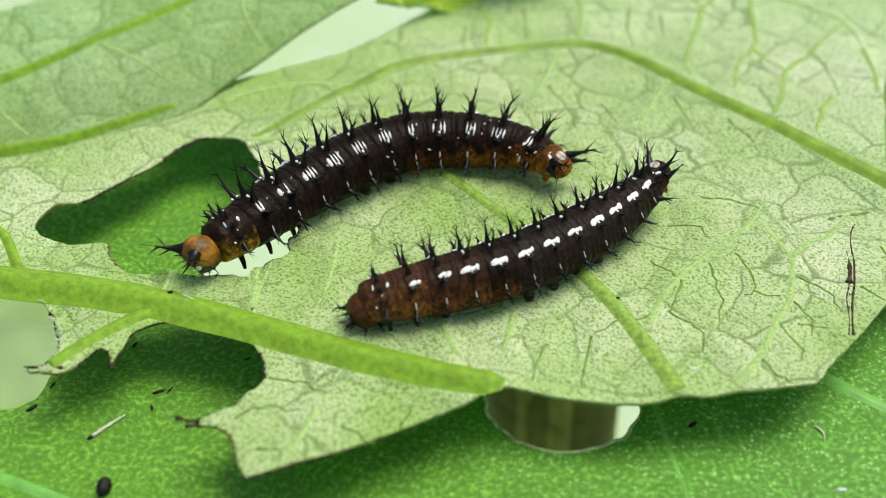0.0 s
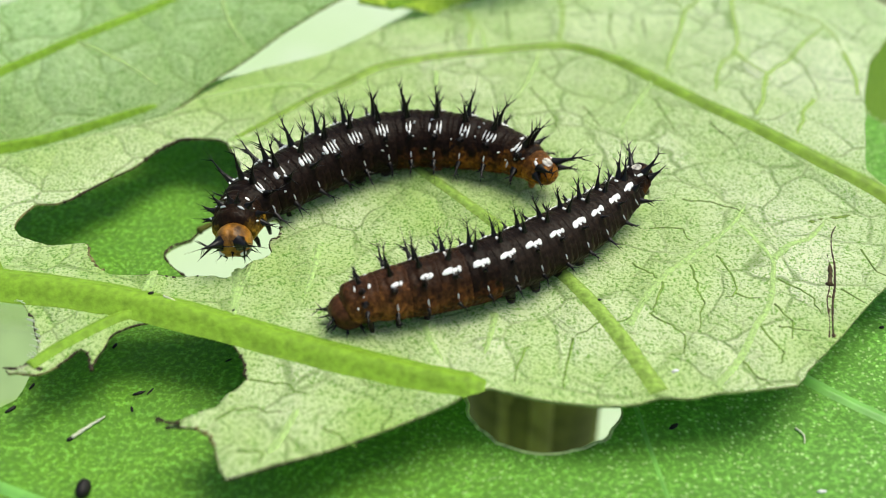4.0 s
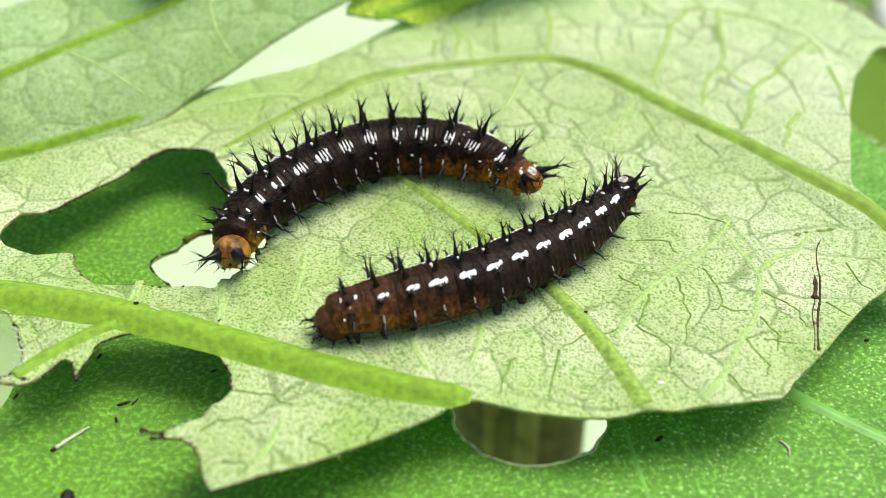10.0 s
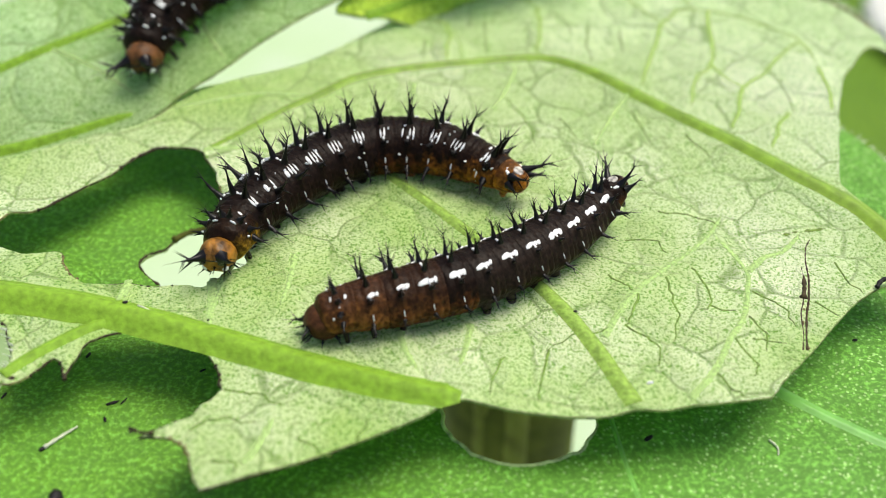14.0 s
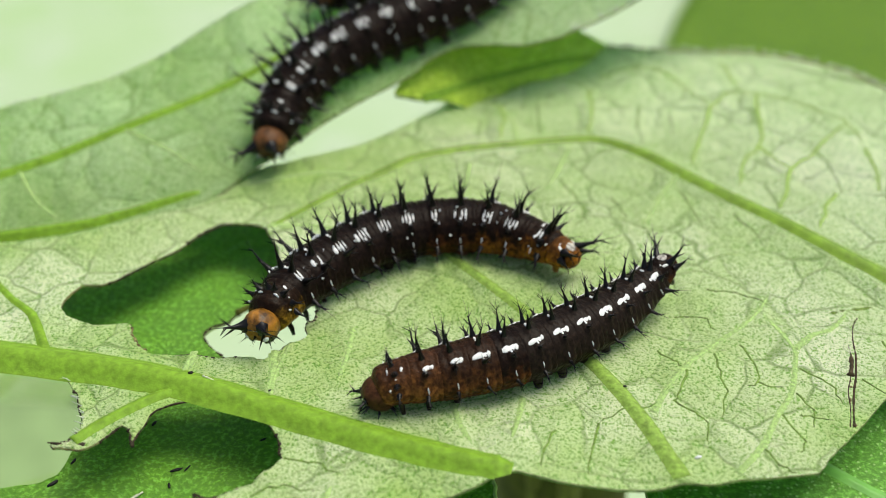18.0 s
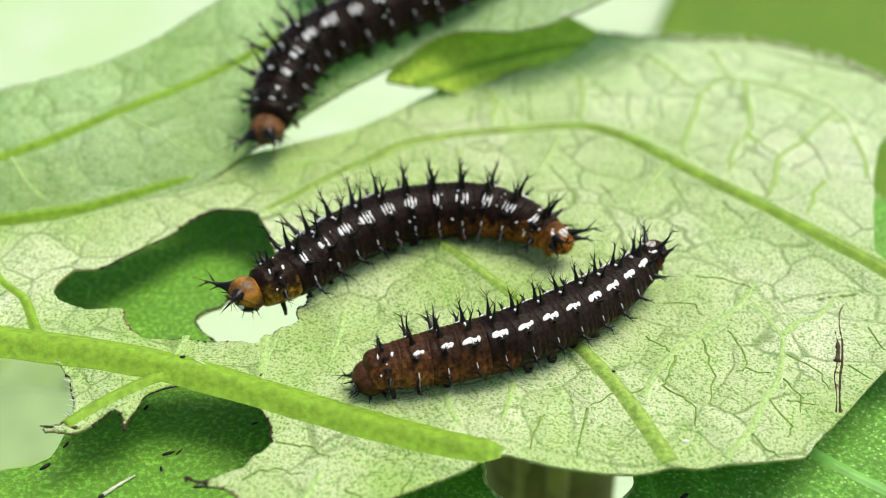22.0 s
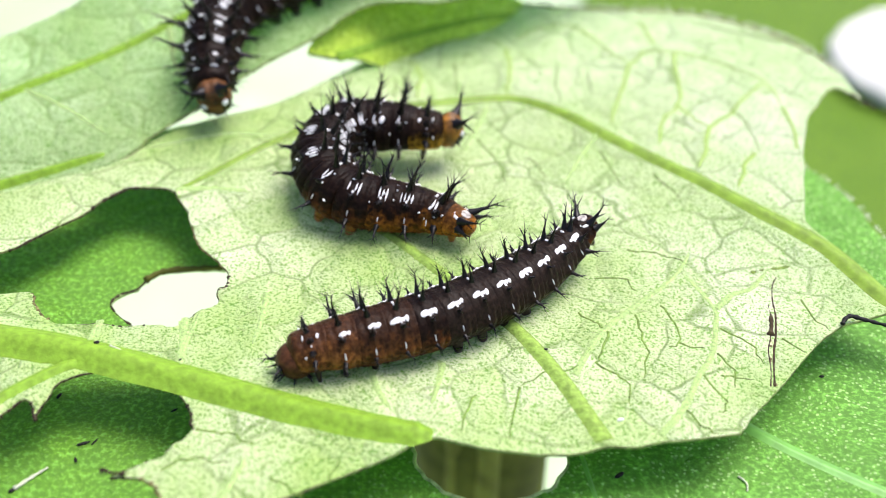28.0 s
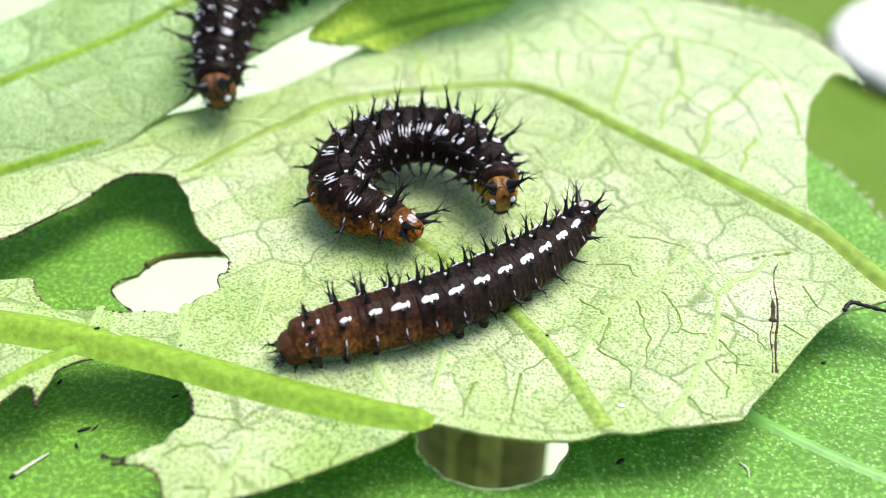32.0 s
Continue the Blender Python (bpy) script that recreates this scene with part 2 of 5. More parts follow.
CUT_GREEN = plain("cut_edge_green", (0.36, 0.46, 0.18), 0.7, 0.2, 1500, 0.5, 0.00008)
VEIN_GREEN = plain("vein_upper_side", (0.16, 0.40, 0.07), 0.4, 0.4, 900, 0.2, 0.00004)
FLAP_GREEN = green_leaf_material("leaf_fold", (0.46, 0.72, 0.07), (0.54, 0.78, 0.11), (0.52, 0.76, 0.24))
FAR_GREEN = green_leaf_material("leaf_in_undergrowth", (0.12, 0.25, 0.009), (0.16, 0.30, 0.015), (0.22, 0.36, 0.05))
GREEN = green_leaf_material("leaf_upper_side", (0.145, 0.37, 0.045), (0.19, 0.45, 0.07), (0.56, 0.85, 0.31))
FAR_DULL = plain("dull_leaf_in_undergrowth", (0.25, 0.36, 0.15), 0.6, 0.2, 60, 0.2)
DRY = plain("dry_leaf", (0.045, 0.034, 0.018), 0.7, 0.2, 1500, 0.5, 0.0001)
SCAR = plain("scar_tissue", (0.17, 0.15, 0.055), 0.7, 0.2, 2600, 0.8, 0.00015)
SOIL = plain("dark_crumb", (0.008, 0.007, 0.006), 0.6, 0.3, 2500, 0.5, 0.0001)
STRAW = plain("pale_straw", (0.55, 0.58, 0.42), 0.6, 0.3)
SPINE = plain("black_spine", (0.005, 0.004, 0.004), 0.3, 0.25)
HEAD_BROWN = plain("brown_head", (0.062, 0.024, 0.009), 0.45, 0.12, 1900, 0.8, 0.00008)
OLIVE = plain("olive_stalk", (0.075, 0.08, 0.014), 0.6, 0.12, 300, 0.4, 0.0001)
OLIVE_RIB = plain("olive_stalk_rib", (0.15, 0.155, 0.035), 0.6, 0.12, 300, 0.4, 0.0001)
CREAM = plain("cream_plate", (0.42, 0.39, 0.34), 0.4, 0.4, 2600, 0.9, 0.00012)
WHITE = plain("white_marking", (0.80, 0.80, 0.78), 0.4, 0.4, 4000, 0.1)
HEAD_DEEP = plain("deep_orange_head", (0.10, 0.04, 0.01), 0.5, 0.25, 1700, 0.75, 0.00015, 0.0)
HEAD_ORANGE = plain("orange_head", (0.25, 0.107, 0.011), 0.42, 0.3, 1300, 0.8, 0.0002, 0.05)
EYE = plain("black_eye", (0.004, 0.004, 0.004), 0.15, 0.6)
LEG = plain("dark_leg", (0.02, 0.012, 0.008), 0.3, 0.5)
ORANGE_LEG = plain("orange_proleg", (0.36, 0.15, 0.03), 0.4, 0.4)
HAIR = plain("pale_hair", (0.6, 0.66, 0.5), 0.5, 0.3)
SKIN = {
    "dark": skin_material("skin_dark", (0.0072, 0.0040, 0.0027), (0.020, 0.0085, 0.004), -0.0004),
    "dusky": skin_material("skin_dusky", (0.0105, 0.0066, 0.0046), (0.026, 0.013, 0.007), -0.0004),
    "brown": skin_material("skin_brown", (0.0065, 0.0032, 0.0019), (0.10, 0.034, 0.008), 0.0001),
    "rust": skin_material("skin_rust", (0.034, 0.014, 0.006), (0.17, 0.066, 0.016), 0.0008),
    "russet": skin_material("skin_russet", (0.018, 0.008, 0.0038), (0.10, 0.038, 0.010), 0.0006),
    "amber": skin_material("skin_amber", (0.010, 0.005, 0.0026), (0.34, 0.125, 0.013), 0.0006),
    "tawny": skin_material("skin_tawny", (0.0075, 0.0036, 0.002), (0.23, 0.082, 0.011), 0.0003),
    "collar": skin_material("skin_collar", (0.010, 0.005, 0.0025), (0.44, 0.24, 0.02), 0.0002),
    "orange": skin_material("skin_orange", (0.06, 0.024, 0.006), (0.40, 0.15, 0.016), 0.0006),
}


# ---- building blocks ----
def mesh_of(name, verts, faces, mat, smooth=True):
    me = bpy.data.meshes.new(name)
    me.from_pydata([tuple(v) for v in verts], [], [tuple(f) for f in faces])
    me.materials.append(mat)
    if smooth:
        me.polygons.foreach_set("use_smooth", [True] * len(me.polygons))
    me.update()
    return me


def part(name, mesh, parent, label="", at=None):
    ob = new(name, mesh)
    ob.parent = parent
    if at is not None:
        ob.matrix_basis = at
    if label:
        ob["label"] = label
    return ob


def spline(points, closed=False, per=8):
    """A smooth line through the points; a point given twice in a row is a sharp corner."""
    pts = np.array(points, float)
    n = len(pts)
    out = []
    for i in range(n if closed else n - 1):
        p0, p1, p2, p3 = (pts[(i + k) % n] if closed else pts[min(max(i + k, 0), n - 1)] for k in (-1, 0, 1, 2))
        if np.allclose(p1, p2):
            continue
        d = np.linalg.norm(p2 - p1)
        m1, m2 = (p2 - p0) / 2, (p3 - p1) / 2
        m1 *= min(1.0, d / (np.linalg.norm(m1) + 1e-9))
        m2 *= min(1.0, d / (np.linalg.norm(m2) + 1e-9))
        for s in np.linspace(0, 1, per, endpoint=False):
            out.append((2 * s**3 - 3 * s**2 + 1) * p1 + (s**3 - 2 * s**2 + s) * m1 + (3 * s**2 - 2 * s**3) * p2 + (s**3 - s**2) * m2)
    if not closed:
        out.append(pts[-1])
    return np.array(out)


def ragged(line, amount, rng):
    """A closed line with the small unevenness of a gnawed edge."""
    n = len(line)
    w = rng.normal(0, 1, (n, 2))
    w = (w + np.roll(w, 1, 0)) / 1.5
    return line + w * amount


def nearest(p, line):
    """For each point: the nearest point on a closed line, its distance, and whether it lies inside."""
    a, b = line, np.roll(line, -1, 0)
    ab = b - a
    best, where = np.full(len(p), 1e9), np.zeros_like(p)
    inside = np.zeros(len(p), bool)
    for k in range(len(a)):
        ap = p - a[k]
        s = np.clip((ap @ ab[k]) / (ab[k] @ ab[k] + 1e-12), 0, 1)
        q = a[k] + s[:, None] * ab[k]
        d = ((p - q) ** 2).sum(1)
        m = d < best
        best[m], where[m] = d[m], q[m]
        if ab[k][1] != 0:
            c = (a[k][1] > p[:, 1]) != (b[k][1] > p[:, 1])
            x = a[k][0] + (p[:, 1] - a[k][1]) / ab[k][1] * ab[k][0]
            inside ^= c & (p[:, 0] < x)
    return where, np.sqrt(best), inside


def blade(name, outline, bites, height, step, thick, mat, cut):
    """A leaf blade cut to its outline and bites, with a top, an underside and a rim. Millimetres in plan."""
    lo, hi = outline.min(0), outline.max(0)
    nx, ny = (int(v) + 2 for v in (hi - lo) / step)
    gx, gy = np.meshgrid(np.arange(nx) * step + lo[0] - step / 2, np.arange(ny) * step + lo[1] - step / 2)
    gx = gx + step / 2 * (np.arange(ny) % 2)[:, None]
    p = np.stack([gx.ravel(), gy.ravel()], 1)
    near, dist, keep = nearest(p, outline)
    for bite in bites:
        q, d, into = nearest(p, bite)
        keep &= ~into
        closer = (into & (d > 0)) | (d < dist)
        near[closer], dist[closer] = q[closer], d[closer]
    i = (np.arange(ny - 1)[:, None] * nx + np.arange(nx - 1)).ravel()
    even = (i // nx) % 2 == 0
    a = np.where(even[:, None], np.stack([i, i + 1, i + nx], 1), np.stack([i, i + 1, i + nx + 1], 1))
    b = np.where(even[:, None], np.stack([i + 1, i + nx + 1, i + nx], 1), np.stack([i, i + nx + 1, i + nx], 1))
    tri = np.concatenate([a, b])
    tri = tri[keep[tri].any(1)]
    rim = ~keep
    p[rim] = near[rim]
    used = np.unique(tri)
    back = np.full(len(p), -1)
    back[used] = np.arange(len(used))
    tri, p = back[tri], p[used]
    area = np.cross(p[tri[:, 1]] - p[tri[:, 0]], p[tri[:, 2]] - p[tri[:, 0]])
    tri = tri[area > 1e-5]
    z = height(p[:, 0], p[:, 1])
    n = len(p)
    verts = np.concatenate([np.c_[p, z], np.c_[p, z - thick]]) * MM
    edges = {}
    for t in tri.tolist():
        for u, v in ((t[0], t[1]), (t[1], t[2]), (t[2], t[0])):
            if (v, u) in edges:
                del edges[v, u]
            else:
                edges[u, v] = 1
    faces = tri.tolist() + (tri[:, ::-1] + n).tolist() + [(v, u, u + n, v + n) for u, v in edges]
    me = mesh_of(name, verts, faces, mat)
    me.materials.append(cut)
    me.polygons.foreach_set("material_index", [0] * (2 * len(tri)) + [1] * len(edges))
    return me


def ridge(name, points, wide, narrow, high, height, mat, sides=10):
    """A vein: a tapered gently rounded ridge that follows the blade."""
    line = spline(points, per=10)
    along = np.gradient(line, axis=0)
    along /= np.linalg.norm(along, axis=1)[:, None] + 1e-9
    across = np.stack([-along[:, 1], along[:, 0]], 1)
    verts, faces = [], []
    n = len(line)
    for k in range(n):
        f = k / (n - 1)
        w = (wide + (narrow - wide) * f) / 2 * (1 + 0.02 * math.sin(k * 0.9))
        fade = min(1.0, (1 - f) / 0.1)
        h = high * (w * 2 / wide) * fade
        w *= 0.45 + 0.55 * fade
        for j in range(sides + 1):
            a = 1 - 2 * j / sides
            q = line[k] + across[k] * a * w * 1.15
            verts.append((q[0], q[1], height(q[0], q[1]) - 0.005 + (0.5 + 0.5 * math.cos(a * math.pi)) ** 0.8 * h))
    m = sides + 1
    for k in range(n - 1):
        for j in range(sides):
            faces.append((k * m + j, (k + 1) * m + j, (k + 1) * m + j + 1, k * m + j + 1))
    faces.append(tuple(range(m)))
    faces.append(tuple(reversed(range((n - 1) * m, n * m))))
    return mesh_of(name, np.array(verts) * MM, [f[::-1] for f in faces], mat)


def cone(verts, faces, a, b, ra, rb, sides=4):
    """Adds a tapered rod from a to b."""
    a, b = Vector(a), Vector(b)
    d = (b - a).normalized()
    u = d.orthogonal().normalized()
    w = d.cross(u)
    base = len(verts)
    for c, r in ((a, ra), (b, rb)):
        for k in range(sides):
            t = 2 * math.pi * k / sides
            verts.append(tuple(c + (u * math.cos(t) + w * math.sin(t)) * r))
    for k in range(sides):
        j = (k + 1) % sides
        faces.append((base + k, base + j, base + sides + j, base + sides + k))
    faces.append(tuple(base + sides + k for k in range(sides)))


# ---- leaves ----
def wave(x, y, scale, amount, seed):
    """Slow unevenness of a blade."""
    s = seed * 1.7
    return amount * (np.sin(x / scale + s) * np.cos(y / (scale * 0.8) + 2 * s) + 0.5 * np.sin((x + y) / (scale * 0.55) + 3 * s))


SWELLINGS = []


def swell(points, wide):
    """Raises the eaten leaf's blade softly along a vein."""
    line = spline(points, per=3)
    for a, b in zip(line[:-1], line[1:]):
        if np.hypot(*(b - a)) > 1e-6:
            SWELLINGS.append((*a, *b, 0.10 + 0.22 * min(wide, 1.2), 0.75 + 0.45 * min(wide, 2.0)))


def relief(x, y):
    x, y = np.asarray(x, float), np.asarray(y, float)
    top = np.zeros(x.shape)
    if x.ndim == 0:
        ax, ay, bx, by, high, broad = np.array(SWELLINGS).T
        s = np.clip(((x - ax) * (bx - ax) + (y - ay) * (by - ay)) / ((bx - ax) ** 2 + (by - ay) ** 2), 0, 1)
        d = np.hypot(x - ax - s * (bx - ax), y - ay - s * (by - ay))
        return float((high * np.exp(-(d / broad) ** 2)).max())
    for ax, ay, bx, by, high, broad in SWELLINGS:
        near = np.hypot(x - (ax + bx) / 2, y - (ay + by) / 2) < 5
        px, py = x[near], y[near]
        s = np.clip(((px - ax) * (bx - ax) + (py - ay) * (by - ay)) / ((bx - ax) ** 2 + (by - ay) ** 2), 0, 1)
        d = np.hypot(px - ax - s * (bx - ax), py - ay - s * (by - ay))
        top[near] = np.maximum(top[near], high * np.exp(-(d / broad) ** 2))
    return top


def main_height(x, y):
    return wave(x, y, 5.0, 0.16, 1) + 0.02 * np.maximum(0, 6 - np.abs(y + 0.33 * x + 12)) + relief(x, y)


def lower_height(x, y):
    return -4.2 + wave(x, y, 9.0, 0.25, 2)


def back_height(x, y):
    return 0.35 * (y - 17.66) + wave(x, y, 6.0, 0.25, 3)


def flap_height(x, y):
    return -0.5 + 1.2 * (0.73 * (y - 34.2) - 0.68 * (x - 2.5)) + wave(x, y, 5.0, 0.12, 4)


rng = np.random.default_rng(4)

# the eaten pale leaf that carries the two large caterpillars
GNAWED = [(-46, 9), (-47, 0), (-44, -2.5), (-34, -4), (-31.1, -4.5), (-28.8, -4.7), (-27.1, -5.3), (-25.9, -6.7), (-25.1, -8.8), (-24.9, -10.3), (-25.4, -11.0),
          (-26.4, -11.3), (-26.4, -11.3), (-25.4, -11.6), (-24.2, -11.5), (-23.2, -10.5), (-22.4, -9.5), (-21.8, -9.7), (-21.4, -10.9), (-21.4, -10.9),
          (-21.1, -9.9), (-20.4, -8.1), (-17.9, -7.2), (-15.6, -7.6), (-13.7, -8.4), (-12.4, -10.0), (-11.9, -11.5), (-11.9, -12.4), (-13.0, -13.4), (-13.2, -14.1),
          (-14.5, -14.7), (-16.1, -15.7), (-16.1, -15.7), (-14.3, -15.7), (-13.1, -16.7), (-12.6, -18.2), (-12, -19.6), (-12, -19.6)]
FRONT = [(-5.9, -17.3), (0.5, -14.3), (2.2, -13.4), (7.2, -14), (10.5, -14), (15.5, -13.3), (21.2, -12.5), (21.2, -12.5), (22.4, -10.9), (24.4, -8.7),
         (28.7, -3.9), (30.6, -2.3), (30.6, -2.3), (36, -1), (42, -3), (42, -3), (34.3, 0.4), (32.8, 4.5), (30.8, 8.6), (30.8, 8.6), (32.5, 14.9),
         (34.1, 20.8), (36.5, 26.2), (39.3, 29.3)]
BACK = [(41.0, 26.3), (41.0, 26.3), (40.2, 32), (38.4, 35.9), (34.2, 40.3), (27.7, 43.6), (22.1, 43.9), (17.4, 43.9), (12.9, 44.7), (12.9, 44.7), (9.2, 39.5),
        (2.5, 34.4), (-1.7, 33.2), (-9.6, 26), (-16.1, 22.1), (-19.3, 20.7), (-21.8, 16.3), (-32.5, 11), (-38, 10)]
HOLE = [(-29.7, 2.6), (-29.4, 4.0), (-28.7, 5.1), (-27.2, 5.4), (-26.1, 6.3), (-24.6, 7.9), (-22.7, 9.7), (-21.4, 11.7), (-19.9, 13.2), (-18.2, 13.4), (-17.3, 13.2),
        (-16.2, 12.3), (-15.1, 10.3), (-14.4, 8.0), (-13.5, 5.8), (-11.9, 3.9), (-11.2, 2.4), (-11.2, 1.2), (-11.7, 0.9), (-11.6, -0.5), (-12.8, -1.7), (-14.1, -3.0),
        (-15.3, -2.7), (-17.0, -2.9), (-19.1, -2.8), (-21.8, -2.6), (-22.9, -1.9), (-23.7, -0.7), (-24.4, 0.8), (-25.9, 0.5), (-27.6, 0.9), (-29.1, 1.8)]

margin = ragged(spline(GNAWED + FRONT + BACK, True, 6), 0.05, rng)
hole_margin = ragged(spline(HOLE, True, 5), 0.06, rng)
eaten_leaf = tagged(new("eaten_leaf"), "pale green leaf turned underside up with gnawed holes and margins", "leaf")

VEINS = []


def vein(wide, narrow, high, mat, *points):
    """Notes a vein; the blade swells along the larger ones."""
    if mat is VEINLET or mat is VEIN_MID:
        fine = spline(points, per=3)
        kinks = rng.normal(0, 0.1, fine.shape)
        kinks[0] = kinks[-1] = 0
        points = [tuple(p) for p in np.repeat(fine + kinks, 2, 0)]
    if wide >= 0.35:
        swell(points, wide)
    VEINS.append((wide, narrow, high, mat, points))


# midrib and large side veins
vein(3.0, 1.6, 0.7, VEIN, (-46, -0.3), (-38, -1.9), (-28.8, -3.6), (-21.2, -5.3), (-13.6, -7.7), (-6.3, -10.5), (-1.5, -12.2), (1.2, -12.9), (2.5, -13.15))
vein(1.1, 0.6, 0.2, VEIN_SIDE, (12.8, -13.2), (10.8, -8.2), (8.0, -3.1), (2.6, 3.7), (-2.2, 9.1), (-5.0, 12.0))
vein(1.5, 0.8, 0.26, VEIN_DEEP, (36, -2), (34, 0.5), (31.4, 5.7), (27.7, 9.8), (23.6, 14.5), (17.5, 20.5), (13.8, 24.2), (10, 26.3), (3.6, 25.6), (-4.8, 23.4), (-8.3, 20.1), (-16.3, 12.6))
vein(0.8, 0.9, 0.2, VEIN, (-25.0, -11.0), (-23.5, -9.3), (-20.5, -7.0), (-18.0, -6.0))
vein(0.7, 0.4, 0.16, VEIN, (-29.1, -2.9), (-31.3, 1.3), (-33.4, 3.2), (-36, 6))
# soft side veins
vein(0.55, 0.35, 0.1, VEIN_SOFT, (-8.3, 20.1), (-13, 20.4), (-19.5, 18.5))
vein(0.4, 0.2, 0.08, VEIN_SOFT, (-13.2, -7.6), (-13.2, -5.2), (-12.6, -1.5))
vein(0.4, 0.25, 0.08, VEIN_SOFT, (-19.4, -5.4), (-19.2, -3.6), (-18.8, -2.4))
vein(0.4, 0.2, 0.08, VEIN_SOFT, (3.6, 25.6), (3.2, 30), (1, 33))
vein(0.55, 0.35, 0.07, VEIN_SOFT, (-13.6, -2.5), (-13.4, -4.2), (-13.4, -5.8))
vein(0.55, 0.35, 0.07, VEIN_SOFT, (-16.3, 12.8), (-13.5, 13.2), (-10.9, 12.7))
vein(0.55, 0.35, 0.07, VEIN_SOFT, (-9.9, -17.9), (-9.4, -17.3), (-8.4, -14.5))
# dark veinlets between them
vein(0.19, 0.1, 0.06, VEINLET, (-13.2, -15.2), (-11.7, -14.3), (-10.7, -14.3), (-9.3, -14.9))
vein(0.19, 0.1, 0.06, VEINLET, (-11.6, -12.0), (-9.9, -12.2), (-8.9, -12.7), (-8.1, -13.6))
vein(0.19, 0.1, 0.06, VEINLET, (-6.9, -15.8), (-5.9, -16.6), (-4.9, -17.3))
vein(0.19, 0.1, 0.06, VEINLET, (-11.6, -17.5), (-10.2, -17.9), (-10.3, -18.7))
vein(0.19, 0.1, 0.06, VEINLET, (-3.5, -16.2), (-3.0, -14.5))

# the net of the upper half
vein(0.42, 0.2, 0.06, VEIN_SOFT, (16.8, 20.7), (15.1, 17.7), (13.3, 13.7))
vein(0.42, 0.2, 0.06, VEIN_SOFT, (8.0, 25.1), (6.8, 21.0), (5.5, 17.9))
vein(0.42, 0.2, 0.06, VEIN_SOFT, (-0.5, 22.6), (-0.7, 19.1))
vein(0.38, 0.24, 0.07, VEIN_MID, (2.3, 32.4), (2.4, 28.8), (2.3, 26.4))
vein(0.38, 0.24, 0.07, VEIN_MID, (-2.2, 32.3), (0.4, 32.8), (2.3, 32.4))
vein(0.38, 0.24, 0.07, VEIN_MID, (10.6, 35.7), (10.3, 31.5), (9.9, 26.7))
vein(0.38, 0.24, 0.07, VEIN_MID, (3.0, 35.0), (5.7, 36.7), (8.9, 37.4), (10.6, 35.7))
vein(0.38, 0.24, 0.07, VEIN_MID, (11.6, 38.0), (13.9, 39.7), (16.6, 40.4), (18.5, 38.1), (20.2, 34.8), (21.3, 32.7))
vein(0.38, 0.24, 0.07, VEIN_MID, (21.3, 32.7), (20.1, 28.7), (18.9, 24.8), (18.1, 22.1))
vein(0.38, 0.24, 0.07, VEIN_MID, (21.3, 32.7), (23.3, 34.9), (25.9, 34.9), (28.7, 33.4), (30.9, 31.9), (32.9, 29.7), (33.5, 26.0))
vein(0.38, 0.24, 0.07, VEIN_MID, (25.9, 34.9), (25.1, 29.7), (24.5, 25.9), (22.7, 23.1), (21.6, 19.1))
vein(0.38, 0.24, 0.07, VEIN_MID, (24.5, 25.9), (25.5, 23.6), (26.4, 22.2))
vein(0.38, 0.24, 0.07, VEIN_MID, (26.4, 22.2), (28.4, 24.5), (31.0, 27.9), (32.9, 29.7))
vein(0.38, 0.24, 0.07, VEIN_MID, (26.4, 22.2), (25.3, 18.8), (24.3, 15.9))
vein(0.38, 0.24, 0.07, VEIN_MID, (29.3, 18.4), (27.9, 16.0), (26.8, 13.2))
vein(0.38, 0.24, 0.07, VEIN_MID, (33.4, 25.6), (33.5, 22.4), (32.9, 18.9))
vein(0.38, 0.24, 0.07, VEIN_MID, (23.5, 41.1), (24.3, 36.0))
vein(0.19, 0.1, 0.06, VEINLET, (14.8, 32.6), (14.3, 28.5), (14.3, 25.7))
vein(0.19, 0.1, 0.06, VEINLET, (11.6, 35.2), (12.8, 33.6), (13.3, 30.5))
vein(0.19, 0.1, 0.06, VEINLET, (7.0, 20.1), (8.4, 16.8), (8.9, 14.0))
vein(0.19, 0.1, 0.06, VEINLET, (11.0, 17.6), (12.1, 14.8))
vein(0.19, 0.1, 0.06, VEINLET, (16.8, 18.6), (17.8, 14.2))
vein(0.19, 0.1, 0.06, VEINLET, (20.6, 15.4), (22.1, 12.3))
vein(0.19, 0.1, 0.06, VEINLET, (29.1, 25.5), (30.0, 22.3), (29.8, 18.4))
vein(0.19, 0.1, 0.06, VEINLET, (17.5, 31.6), (17.2, 27.6))
vein(0.19, 0.1, 0.06, VEINLET, (0.4, 29.8), (0.2, 26.8))
vein(0.19, 0.1, 0.06, VEINLET, (5.6, 32.9), (5.6, 27.4))
# the net of the right half
vein(0.46, 0.26, 0.06, VEIN_SOFT, (11.6, -7.6), (12.9, -5.2), (14.1, -3.4), (16.7, -0.7), (18.6, 1.0), (20.1, 2.7), (21.3, 4.8))
vein(0.46, 0.26, 0.06, VEIN_SOFT, (16.2, -12.7), (17.6, -11.1), (18.5, -9.7), (19.6, -7.6), (20.9, -5.4), (21.7, -2.6), (21.9, -1.2), (21.0, 1.3), (20.3, 2.7))
vein(0.46, 0.26, 0.06, VEIN_SOFT, (22.0, -1.2), (23.3, 0.2), (24.9, 1.0), (26.5, 3.0))
vein(0.46, 0.26, 0.06, VEIN_SOFT, (-1.3, -7.1), (-0.8, -9.1), (-0.1, -10.7))
vein(0.46, 0.26, 0.06, VEIN_SOFT, (3.3, -6.3), (3.0, -8.1), (2.5, -10.3))
vein(0.46, 0.26, 0.06, VEIN_SOFT, (-8.4, 0.4), (-8.5, -2.2), (-8.9, -4.7))
